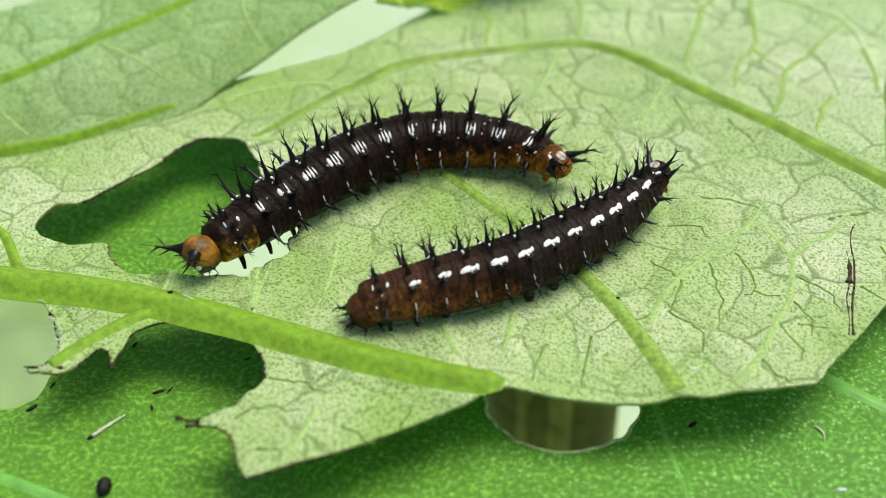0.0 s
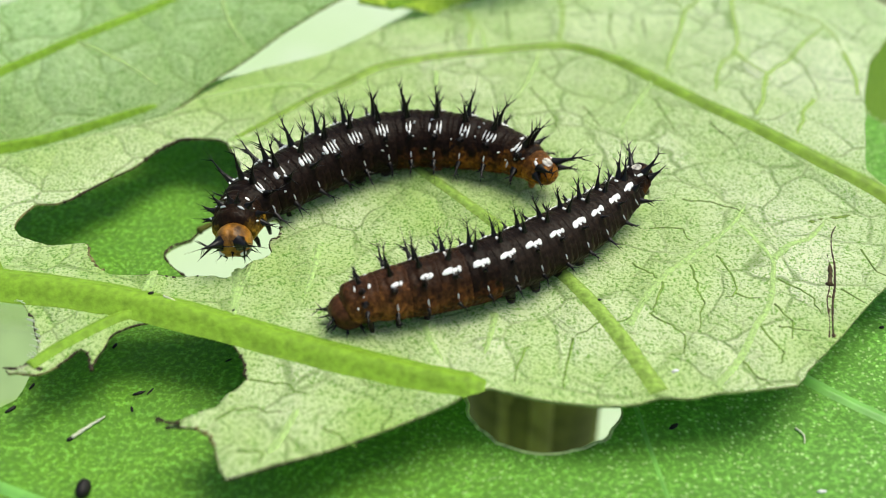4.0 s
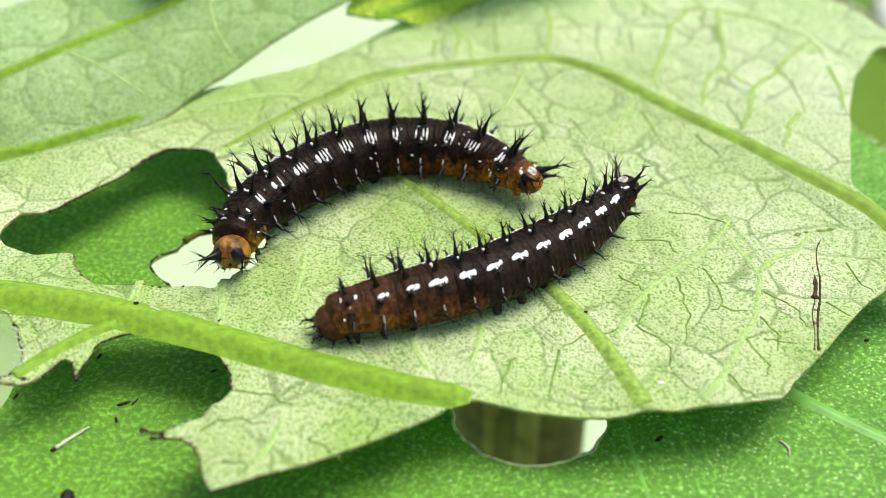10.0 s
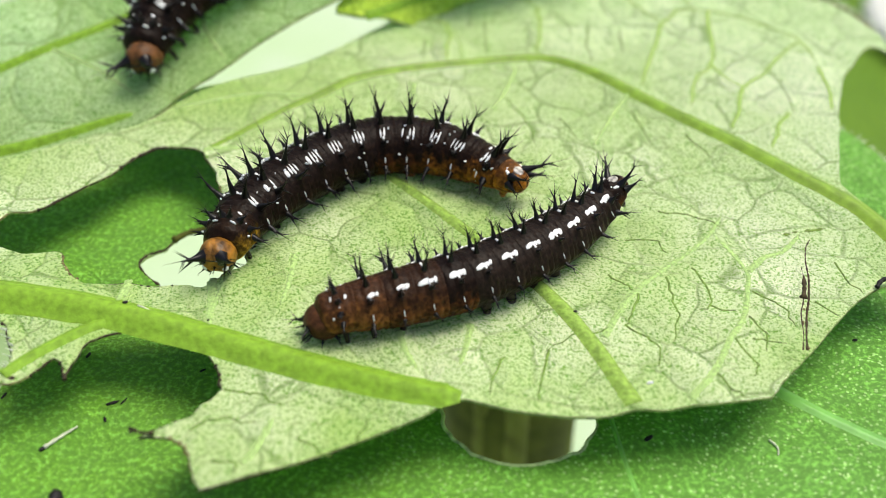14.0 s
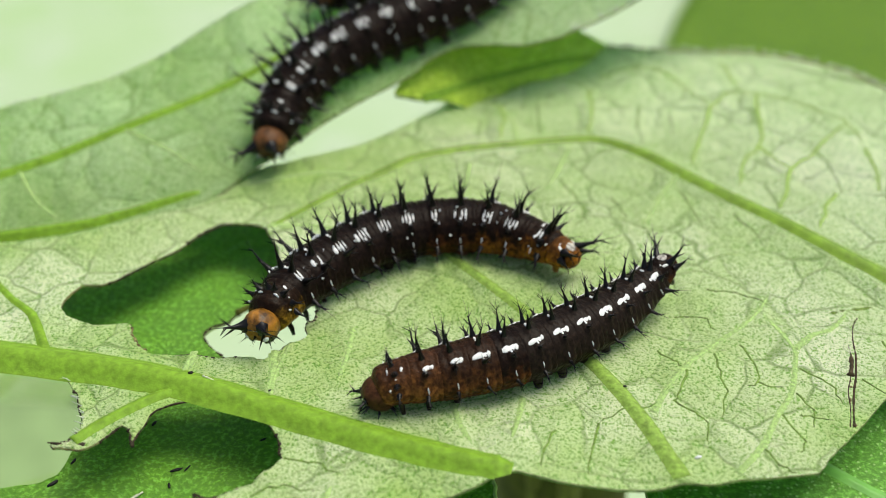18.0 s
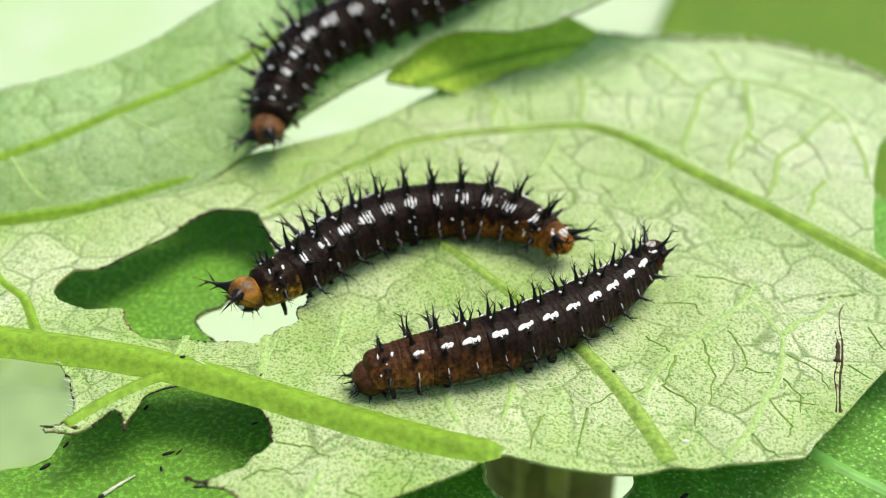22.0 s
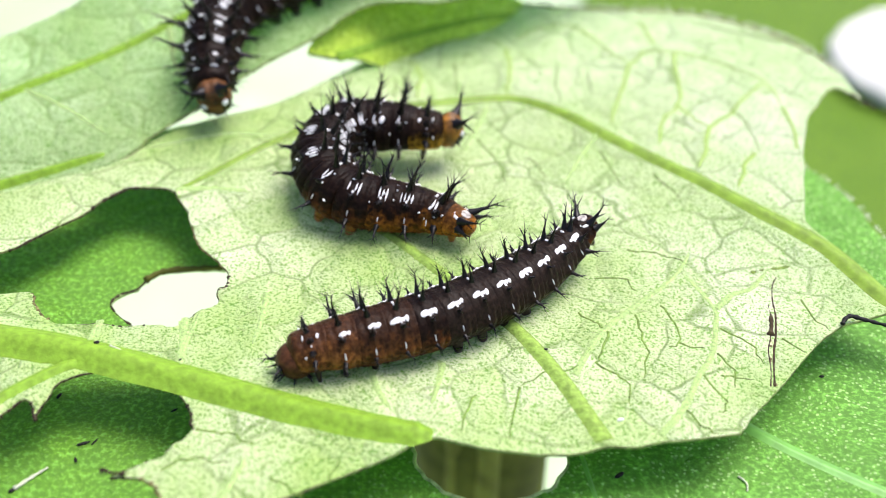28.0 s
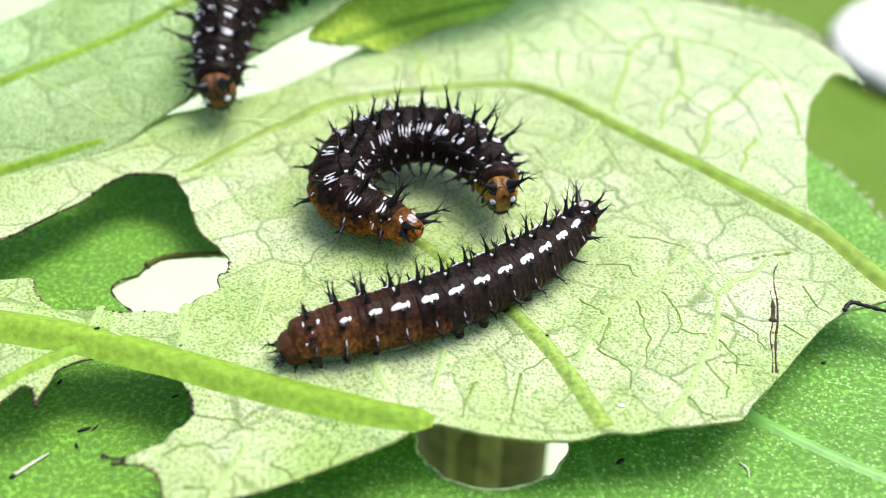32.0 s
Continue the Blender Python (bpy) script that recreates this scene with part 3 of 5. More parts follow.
vein(0.46, 0.26, 0.06, VEIN_SOFT, (-13.5, -2.2), (-13.3, -5.5))
vein(0.46, 0.26, 0.06, VEIN_SOFT, (-19.0, -2.5), (-18.9, -4.2))
vein(0.19, 0.1, 0.06, VEINLET, (17.0, 5.6), (19.0, 5.1), (20.0, 4.4), (21.1, 3.5))
vein(0.19, 0.1, 0.06, VEINLET, (16.4, -1.8), (16.6, -3.6), (16.6, -5.4), (16.0, -7.9))
vein(0.19, 0.1, 0.06, VEINLET, (18.3, -0.7), (18.8, -1.7), (19.1, -2.9), (18.9, -4.3), (18.1, -4.8))
vein(0.19, 0.1, 0.06, VEINLET, (18.9, -4.3), (19.5, -4.8), (20.5, -4.9))
vein(0.19, 0.1, 0.06, VEINLET, (21.9, -3.1), (23.1, -3.9), (23.8, -4.8), (24.1, -6.4))
vein(0.19, 0.1, 0.06, VEINLET, (13.1, -6.4), (14.3, -7.4), (15.0, -8.3), (14.9, -10.2))
vein(0.19, 0.1, 0.06, VEINLET, (18.2, -10.7), (18.9, -11.8), (19.9, -12.5))
vein(0.19, 0.1, 0.06, VEINLET, (21.1, -7.4), (21.6, -7.6), (23.2, -7.8))
vein(0.19, 0.1, 0.06, VEINLET, (25.9, -3.9), (27.1, -5.3))
vein(0.19, 0.1, 0.06, VEINLET, (28.3, 0.2), (28.6, -1.5), (29.3, -3.0))
vein(0.19, 0.1, 0.06, VEINLET, (12.6, -1.5), (13.6, -2.6), (14.1, -3.3))
vein(0.19, 0.1, 0.06, VEINLET, (14.2, 2.3), (16.4, 2.2), (16.9, 0.8))
vein(0.19, 0.1, 0.06, VEINLET, (8.1, -8.4), (7.5, -10.6), (7.1, -13.1))
vein(0.19, 0.1, 0.06, VEINLET, (5.3, -9.2), (4.5, -11.1), (4.2, -12.7))
vein(0.19, 0.1, 0.06, VEINLET, (12.9, -5.3), (11.6, -7.0), (9.6, -7.5), (8.1, -8.4))
vein(0.19, 0.1, 0.06, VEINLET, (14.3, -3.6), (13.6, -5.5), (13.1, -6.4))
vein(0.19, 0.1, 0.06, VEINLET, (19.9, -7.6), (20.9, -9.6), (20.4, -10.8))
vein(0.19, 0.1, 0.06, VEINLET, (21.2, -5.5), (21.9, -6.8), (21.7, -8.6))

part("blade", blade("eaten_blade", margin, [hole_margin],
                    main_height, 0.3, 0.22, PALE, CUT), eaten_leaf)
for wide, narrow, high, mat, points in VEINS:
    part("vein", ridge("vein", points, wide, narrow, high, main_height, mat), eaten_leaf)

# the whole green leaf below it
def lowered(x, y):
    """A place drawn for a leaf 6 mm down, drawn in for its real height."""
    return x * 0.97, -63 + (y + 63) * 0.97


LOWER = [(-52, -12), (-40, -10.5), (-32, -9.6), (-28.6, -8.8), (-27.6, -6.5), (-27.5, -2), (-29, 2), (-34, 5), (-40, 8), (-42, 20), (-30, 28), (-10, 30),
         (10, 34), (25, 33), (33, 29), (36.9, 25.6), (39.2, 21.2), (40.5, 14.8), (46, 5), (62, -10), (62, -42), (-52, -42)]
LOWER_BITE = [(-18.9, 4.0), (-20.1, 5.2), (-20.8, 6.5), (-20.3, 7.5), (-19.1, 8.2), (-18.5, 9.6), (-17.5, 10.3), (-15.3, 10.7), (-12.9, 10.9), (-10.0, 10.4), (-9.1, 5.7), (-11.3, 1.9), (-17.0, 1.8)]
ring = [lowered(6.6 + 5.1 * math.cos(a), -8.1 + 4.7 * math.sin(a)) for a in np.linspace(0, 2 * math.pi, 14, endpoint=False)]
green_leaf = tagged(new("green_leaf"), "broad waxy green leaf with a round hole below the pale leaf", "leaf")
part("blade", blade("green_blade", ragged(spline([lowered(*p) for p in LOWER], True, 8), 0.06, rng), [ragged(spline([lowered(*p) for p in LOWER_BITE], True, 8), 0.06, rng), ragged(spline(ring, True, 6), 0.04, rng)],
                    lower_height, 0.36, 0.3, GREEN, CUT_GREEN), green_leaf)
for pts, wide, narrow, high in (
    ([(-36, -12.5), (-28, -15), (-20, -18.5), (-12, -23)], 0.8, 0.6, 0.15),
    ([(20, -2), (26, -8), (33, -13), (42, -18)], 0.9, 0.7, 0.15),
    ([(12.6, -8.5), (13, -12), (13.8, -18)], 0.35, 0.25, 0.08),
):
    part("vein", ridge("vein", [lowered(*p) for p in pts], wide, narrow, high, lower_height, VEIN_GREEN), green_leaf)

rim = [(x, y) for x, y in ragged(spline(ring, True, 4), 0.08, rng)]
part("hole_rim", ridge("hole_rim", rim + rim[:1], 0.22, 0.22, 0.12, lower_height, CUT_GREEN, 6), green_leaf, "pale ragged rim of the hole")

# the lobe behind, with more caterpillars on it
LOBE = [(-60, 14), (-50, 22), (-41.2, 25.9), (-31.9, 29.5), (-22.7, 36.9), (-15.8, 41.6), (-4, 52), (14, 62), (34, 62), (30, 50), (18.6, 42.6), (15.1, 39.3),
        (8.6, 35.4), (4.5, 33.7), (-2.2, 33.3), (-6.6, 29.4), (-13.3, 24.7), (-18.6, 19.9), (-21.9, 16.5), (-33.4, 13.2), (-50, 9)]
back_leaf = tagged(new("back_leaf"), "pale green leaf lobe rising behind the eaten leaf", "leaf")
part("blade", blade("back_blade", ragged(spline(LOBE, True, 8), 0.05, rng), [], back_height, 0.5, 0.22, PALE_BACK, CUT), back_leaf)
for pts, wide, narrow, high in (
    ([(-55, 14), (-42, 18), (-30, 24), (-19, 31), (-4, 40), (14, 50)], 0.9, 0.6, 0.3),
    ([(-48, 11.5), (-33, 14.2), (-27, 16), (-22.4, 17.6)], 1.2, 0.6, 0.5),
    ([(-30, 24), (-26, 22), (-22.5, 19.5)], 0.4, 0.2, 0.12),
    ([(-38, 19.7), (-36, 17), (-33.5, 15)], 0.4, 0.2, 0.12),
    ([(-19, 31), (-18, 27), (-16, 23.5)], 0.4, 0.2, 0.12),
):
    part("vein", ridge("vein", pts, wide, narrow, high, back_height, VEIN if wide > 0.8 else VEIN_SOFT), back_leaf)

FLAP = [(-7.6, 28.9), (-7.6, 28.9), (-2.2, 31.5), (2.6, 33.0), (7.5, 37.0), (14.2, 43.2), (15.5, 45.0), (13.2, 44.8), (6.2, 42.8), (0.3, 38.9), (-3.2, 35.5)]
flap_leaf = tagged(new("folded_leaf_edge"), "small bright green folded leaf edge behind the pale leaf", "leaf")
part("blade", blade("flap_blade", ragged(spline(FLAP, True, 8), 0.05, rng), [], flap_height, 0.5, 0.25, FLAP_GREEN, CUT_GREEN), flap_leaf)
part("vein", ridge("vein", [(-4.7, 30.3), (2.5, 36.3), (8.3, 40.7), (14.4, 44.6)], 0.5, 0.3, 0.12, flap_height, VEIN), flap_leaf)


# ---- ground far below ----
def ground():
    m, n, l, p = material("bright_undergrowth")
    tc = n.new("ShaderNodeTexCoord")
    a = noise_node(n, l, tc.outputs["Object"], 14, 2.0)
    b = noise_node(n, l, tc.outputs["Object"], 45, 3.0)
    col = mix(n, l, ramp(n, l, a, (0.45, 0.0), (0.62, 0.35)), (0.44, 0.56, 0.34), (0.30, 0.48, 0.14))
    col = mix(n, l, ramp(n, l, b, (0.45, 0.0), (0.7, 0.5)), col, (0.50, 0.58, 0.44))
    l.new(col, p.inputs["Base Color"])
    p.inputs["Roughness"].default_value = 0.9
    v = [(-400, -400, 0), (400, -400, 0), (400, 400, 0), (-400, 400, 0)]
    ob = new("ground", mesh_of("ground", v, [(0, 1, 2, 3)], m, False))
    ob.location = (0, 0, -0.095)
    tagged(ob, "bright green undergrowth far below the leaves, out of focus", "ground", kind="structure")


ground()


def far_leaf(label, cx, cy, length, width, turn, z, mat):
    """A leaf low in the undergrowth, pointed at both ends."""
    a = np.linspace(0, 2 * math.pi, 28, endpoint=False)
    x, y = np.cos(a) * length / 2, np.sin(a) * width / 2 * (0.55 + 0.45 * np.sin(a) ** 2)
    c_, s_ = math.cos(radians(turn)), math.sin(radians(turn))
    line = np.stack([cx + x * c_ - y * s_, cy + x * s_ + y * c_], 1)
    thing = tagged(new("undergrowth_leaf"), label, "leaf", group="leaves in the undergrowth")

    def height(px, py):
        u = (px - cx) * c_ + (py - cy) * s_
        w = -(px - cx) * s_ + (py - cy) * c_
        return z - 0.001 * u * u * 20 / length + np.abs(w) * 0.08

    part("blade", blade("far_blade", line, [], height, length / 30, 0.4, mat, CUT_GREEN), thing)
    part("vein", ridge("vein", [(cx - length * 0.48 * c_, cy - length * 0.48 * s_), (cx, cy), (cx + length * 0.48 * c_, cy + length * 0.48 * s_)], 1.5, 0.5, 0.3, height, VEIN), thing)


# ---- caterpillars ----
RADII = [1.25, 1.52, 1.75, 1.92, 1.99, 2.03, 2.04, 2.04, 2.03, 2.0, 1.9, 1.7, 1.4, 1.0]
HALF = 1.5


def segment_mesh(radius, ahead, behind, skin, half=HALF, rings=21, sides=44):
    verts, faces = [], []
    for k in range(rings):
        s = -1 + 2 * k / (rings - 1)
        grow = (ahead - radius) * s / 1.45 if s > 0 else (behind - radius) * -s / 1.45
        r = (radius + grow) * (1 - 0.03 * s * s - 0.5 * max(0.0, (abs(s) - 0.6) / 0.4) ** 2.4) * (1 + 0.01 * math.cos(s * 17 + 0.4 * k))
        for j in range(sides):
            a = 2 * math.pi * j / sides
            y, z = r * math.sin(a), r * math.cos(a)
            z = z * 0.86 if z < 0 else z
            fold = 1 + 0.035 * math.exp(-((abs(a if a < math.pi else 2 * math.pi - a) - 1.75) / 0.16) ** 2)
            lean = a if a < math.pi else a - 2 * math.pi
            for spot, size in ((11, 0.07), (52, 0.09), (96, 0.11)):
                fold += size * math.exp(-((abs(lean) - radians(spot)) / 0.17) ** 2 - ((s - 0.05) / 0.22) ** 2)
            fold += 0.012 * math.cos(s * 24 + 0.6 * math.sin(a * 5))
            verts.append((s * half * MM, y * fold * MM, z * fold * MM))
    for k in range(rings - 1):
        for j in range(sides):
            i = (j + 1) % sides
            faces.append((k * sides + j, k * sides + i, (k + 1) * sides + i, (k + 1) * sides + j))
    faces.append(tuple(reversed(range(sides))))
    faces.append(tuple(range((rings - 1) * sides, rings * sides)))
    return mesh_of("segment", verts, [f[::-1] for f in faces], SKIN[skin])


def spine_mesh(length, seed, mat=SPINE):
    """A spine that stands on the skin along z: a stout foot, a slender stalk that ends in a hair, and a few bristles growing out of it."""
    r = random.Random(seed)
    L, sides, levels = length * MM, 6, 26
    bow = (r.uniform(-0.12, 0.12), r.uniform(-0.12, 0.12))
    v, f = [], []
    for k in range(levels):
        h = k / (levels - 1)
        rad = (0.2 * (1 - h) ** 3 + 0.13 * (1 - h) ** 0.8 + 0.016) * MM
        for j in range(sides):
            a = 2 * math.pi * j / sides
            v.append((math.cos(a) * rad + bow[0] * h * h * L, math.sin(a) * rad + bow[1] * h * h * L, (h * 0.8 - 0.06) * L))
    tip = len(v)
    v.append((bow[0] * 1.9 * L, bow[1] * 1.9 * L, L * r.uniform(1.2, 1.45)))
    bristles = {(k, r.randrange(sides)) for k in r.sample(range(8, levels - 1), 5)}
    for k in range(levels - 1):
        for j in range(sides):
            i = (j + 1) % sides
            quad = (k * sides + j, k * sides + i, (k + 1) * sides + i, (k + 1) * sides + j)
            if (k, j) in bristles:
                c = [sum(v[q][e] for q in quad) / 4 for e in range(3)]
                a = 2 * math.pi * (j + 0.5) / sides + r.uniform(-0.3, 0.3)
                o = r.uniform(0.2, 0.38) * L
                v.append((c[0] + math.cos(a) * o * 0.7, c[1] + math.sin(a) * o * 0.7, c[2] + o))
                f += [(quad[q], quad[(q + 1) % 4], len(v) - 1) for q in range(4)]
            else:
                f.append(quad)
    for j in range(sides):
        f.append(((levels - 1) * sides + j, (levels - 1) * sides + (j + 1) % sides, tip))
    return mesh_of("spine", v, f, mat)


def on_skin(radius, angle, x, proud=0.0):
    """A place on a segment at an angle from the top of the back, as a pose whose z points outward."""
    z = math.cos(angle)
    z = z * 0.86 if z < 0 else z
    return pose(x * MM, (radius + proud) * math.sin(angle) * MM, (radius + proud) * z * MM, -math.degrees(angle), 0, 0)


def stroke_mesh(long, wide, bow=1.9):
    """A white stroke that lies on the curve of the flank; y runs round the body."""
    v, f = [], []
    n = 7
    for q in range(n):
        s = -1 + 2 * q / (n - 1)
        w = wide / 2 * (1 - abs(s) ** 1.5 * 0.9) ** 0.6 * (1 + 0.15 * math.sin(4 * s + 9 * wide))
        y = s * long / 2
        z = -y * y / (2 * bow)
        for dx, up in ((-w, -0.06), (-w * 0.5, 0.035), (w * 0.5, 0.035), (w, -0.06)):
            v.append(((dx + 0.06 * s) * MM, y * MM, (z + up) * MM))
    for q in range(n - 1):
        for e in range(3):
            i = q * 4 + e
            f.append((i, i + 1, i + 5, i + 4))
    return mesh_of("stroke", v, f, WHITE)


def dot_mesh(size):
    v, f = [], []
    for ring, h in ((1.0, -0.04), (0.75, 0.07), (0.3, 0.11)):
        for j in range(8):
            a = 2 * math.pi * j / 8
            v.append((math.cos(a) * size * ring * MM, math.sin(a) * size * 1.5 * ring * MM, h * MM))
    for ring in range(2):
        for j in range(8):
            i = (j + 1) % 8
            f.append((ring * 8 + j, ring * 8 + i, ring * 8 + 8 + i, ring * 8 + 8 + j))
    f.append(tuple(range(16, 24)))
    return mesh_of("dot", v, f, WHITE)


def ball_mesh(name, rx, ry, rz, mat, seg=18, rings=12, groove=0.0):
    v, f = [], []
    for k in range(rings + 1):
        t = math.pi * k / rings
        for j in range(seg):
            a = 2 * math.pi * j / seg
            x, y, z = math.sin(t) * math.cos(a), math.sin(t) * math.sin(a), math.cos(t)
            g = 1 - groove * math.exp(-(y / 0.14) ** 2) * max(0.0, x * 0.5 + z * 0.7 + 0.2)
            v.append((x * rx * g * MM, y * ry * MM, z * rz * g * MM))
    for k in range(rings):
        for j in range(seg):
            i = (j + 1) % seg
            f.append((k * seg + j, (k + 1) * seg + j, (k + 1) * seg + i, k * seg + i))
    return mesh_of(name, v, f, mat)


def leg_mesh(length, thick, mat):
    v, f = [], []
    cone(v, f, (0, 0, 0.2 * MM), (0, 0.1 * MM, -length * 0.5 * MM), thick * MM, thick * 0.8 * MM, 8)
    cone(v, f, (0, 0.1 * MM, -length * 0.5 * MM), (0, 0.05 * MM, -length * MM), thick * 0.8 * MM, thick * 0.55 * MM, 8)
    return mesh_of("leg", v, f, mat)


def arc_mesh(x, ry, rz, thick, mat):
    """A thin seam that runs over the head from cheek to cheek."""
    v, f = [], []
    n, sides = 22, 5
    for k in range(n):
        t = radians(-125 + 250 * k / (n - 1))
        for j in range(sides):
            a = 2 * math.pi * j / sides
            r = thick * math.cos(a)
            v.append(((x + 0.12 * math.cos(2 * t) + thick * math.sin(a)) * MM, (ry + r) * math.sin(t) * MM, (rz + r) * math.cos(t) * MM))
    for k in range(n - 1):
        for j in range(sides):
            i = (j + 1) % sides
            f.append((k * sides + j, k * sides + i, (k + 1) * sides + i, (k + 1) * sides + j))
    return mesh_of("suture", v, f, mat)


SPINES = {kind: [spine_mesh(length, seed) for seed in range(3)] for kind, length in (("back", 2.5), ("side", 1.15), ("low", 1.7), ("long", 2.6))}
PROLEG = {"dark": leg_mesh(0.75, 0.42, LEG), "orange": leg_mesh(0.75, 0.45, ORANGE_LEG)}
TRUE_LEG = leg_mesh(0.9, 0.2, LEG)
HEAD = ball_mesh("head", 1.0, 1.05, 1.28, HEAD_ORANGE, groove=0.12)
HEAD_RUST = ball_mesh("head", 1.0, 1.05, 1.28, HEAD_DEEP, groove=0.12)
HEAD_DULL = ball_mesh("head", 1.15, 1.3, 1.25, HEAD_BROWN, groove=0.06)
DOT = dot_mesh(0.095)
STROKE = stroke_mesh(0.8, 0.15)
BLOTCH = stroke_mesh(0.6, 0.5)
EYE_PATCH = ball_mesh("eye", 0.12, 0.3, 0.34, EYE, 10, 6)
MOUTH = ball_mesh("mandible", 0.3, 0.5, 0.22, LEG, 10, 6)
PLATE = ball_mesh("tail_plate", 0.42, 0.36, 0.1, CREAM, 12, 6)
SUTURE = arc_mesh(0.3, 1.0, 1.22, 0.03, EYE)
MESHES = {}


def shared(key, make):
    if key not in MESHES:
        MESHES[key] = make()
    return MESHES[key]


def caterpillar(name, label, skins, size=1.1, strokes=4, tall=1.0, head_mesh=HEAD, blotched=False):
    """An Empty with a head and thirteen body segments; each carries its spines, legs and markings. Returns it and the pieces, head first."""
    thing = tagged(new(name), label, "caterpillar", group="caterpillars on the leaves")
    thing.scale = (size, size, size)
    pieces = [part("head", head_mesh, thing, "dull brown head" if head_mesh is HEAD_DULL else "glossy orange head")]
    head = pieces[0]
    head.scale = (1.06, 1.06, 1.06)
    for side in (-1, 1):
        horn = part("horn", SPINES["back"][1], head, at=pose(0.2 * MM, side * 0.58 * MM, 1.0 * MM, -side * 38, 28, 0), label="branched black horn")
        horn.scale = (0.85, 0.85, 0.5) if blotched else (1.25, 1.25, 0.8)
        eye = part("eye", EYE_PATCH, head, at=pose(0.72 * MM, side * 0.68 * MM, -0.1 * MM, 0, 0, side * 48))
        eye.scale = (1.0, 1.3, 1.25)
        foot = part("crown_patch", EYE_PATCH, head, "black patch at the foot of the horn", at=pose(0.3 * MM, side * 0.55 * MM, 1.0 * MM, -side * 34, -62, 0))
        foot.scale = (1.0, 1.15, 1.2)
        patch = part("white_spot", DOT, head, at=pose(0.74 * MM, side * 0.62 * MM, 0.36 * MM, -side * 40, 58, 0))
        patch.scale = (0.6, 0.5, 1) if blotched else (2.2, 1.5, 1)
    for q in range(10):
        a, e = radians(36 * q + 10), radians(38 + 22 * (q % 2))
        way = Vector((math.cos(e) * 0.95, math.sin(a) * math.sin(e) * 1.02, math.cos(a) * math.sin(e) * 1.2))
        m = way.to_track_quat("Z", "Y").to_matrix().to_4x4()
        hair = part("bristle", SPINES["side"][q % 3], head, at=Matrix.Translation(way * MM) @ m)
        hair.scale = (0.55, 0.55, 0.9) if blotched else (0.3, 0.3, 0.55)
    part("suture", SUTURE, head, "dark seam behind the face")
    part("mandible", MOUTH, head, at=pose(0.55 * MM, 0, -0.95 * MM))
    for k in range(1, 14):
        radius = RADII[k]
        skin = skins[k - 1]
        ahead, behind = RADII[k - 1], RADII[min(k + 1, 13)] if k < 13 else 0.5
        seg = part("segment", shared((k, skin), lambda: segment_mesh(radius, ahead, behind, skin, 1.0 if k == 13 else HALF)), thing)
        pieces.append(seg)
        rows = [("back", 10), ("side", 52), ("low", 98)] if k > 1 else [("side", 8), ("side", 34), ("side", 62), ("side", 88)]
        if k in (2, 3, 4):
            rows[:2] = [("long", 13), ("back" if k < 4 else "low", 50)]
        if k == 13:
            rows = [("back", 46), ("low", 80)]
        for kind, ang in rows:
            for side in (-1, 1):
                m = on_skin(radius, side * radians(ang), 0.1 if k < 12 else -0.4, -0.05)
                lean = 12 if k < 4 else (0 if k < 11 else (-12, -22, -50)[k - 11])
                sp = part("spine", SPINES[kind][(k + (side > 0)) % 3], seg, at=m @ pose(0, 0, 0, 0, lean, 0) @ pose(0, 0, 0, 0, 0, 40 * k))
                sp.scale = (tall**0.5, tall**0.5, tall)
                if 1 < k < 13:
                    dot = part("white_spot", DOT, seg, at=on_skin(radius, side * radians(ang - 8), 0.1, 0.03))
                    dot.scale = (0.55, 3.0, 1) if kind == "low" else (1.1, 1.2, 1)
        if k == 1:
            for side in (-1, 1):
                for x, ang, me in ((0.5, 22, STROKE), (0.1, 48, DOT), (-0.4, 26, BLOTCH), (0.6, 70, DOT)):
                    s = part("white_spot", me, seg, at=on_skin(radius, side * radians(ang), x, 0.03))
                    s.scale = (0.7, 0.55, 1)
        if 2 <= k <= 12:
            r = random.Random(k * 5 + strokes)
            row = [(0.36, BLOTCH, 1.7), (0.0, BLOTCH, 1.7), (-0.34, BLOTCH, 0.9)] if blotched else [(0.48 - 0.24 * q, STROKE, 1.0) for q in range(strokes)]
            if k in (2, 3):
                row = row[1:3]
            if k in (3, 4, 5) and not blotched:
                row = [(0.55, BLOTCH, 0.75)] + row[1:]
            for side in (-1, 1):
                for x, me, broad in row:
                    if not blotched and r.random() < 0.2:
                        continue
                    s = part("white_stroke", me, seg, at=on_skin(radius * 0.995, side * radians((38 if blotched else 33) + r.uniform(-1.5, 1.5)), x, 0.03) @ pose(0, 0, 0, 0, 0, side * (6 + r.uniform(-4, 4))))
                    s.scale = (broad * r.uniform(0.8, 1.2), r.uniform(0.7, 1.2) * (0.65 if blotched else 1.0), 1)
            for q in range(0 if blotched else 5):
                fleck = part("white_fleck", DOT, seg, at=on_skin(radius, radians(r.uniform(-80, 80)), r.uniform(-0.9, 0.9), 0.02) @ pose(0, 0, 0, 0, 0, r.uniform(0, 180)))
                fleck.scale = (r.uniform(0.4, 0.8), r.uniform(0.4, 0.9), 1)
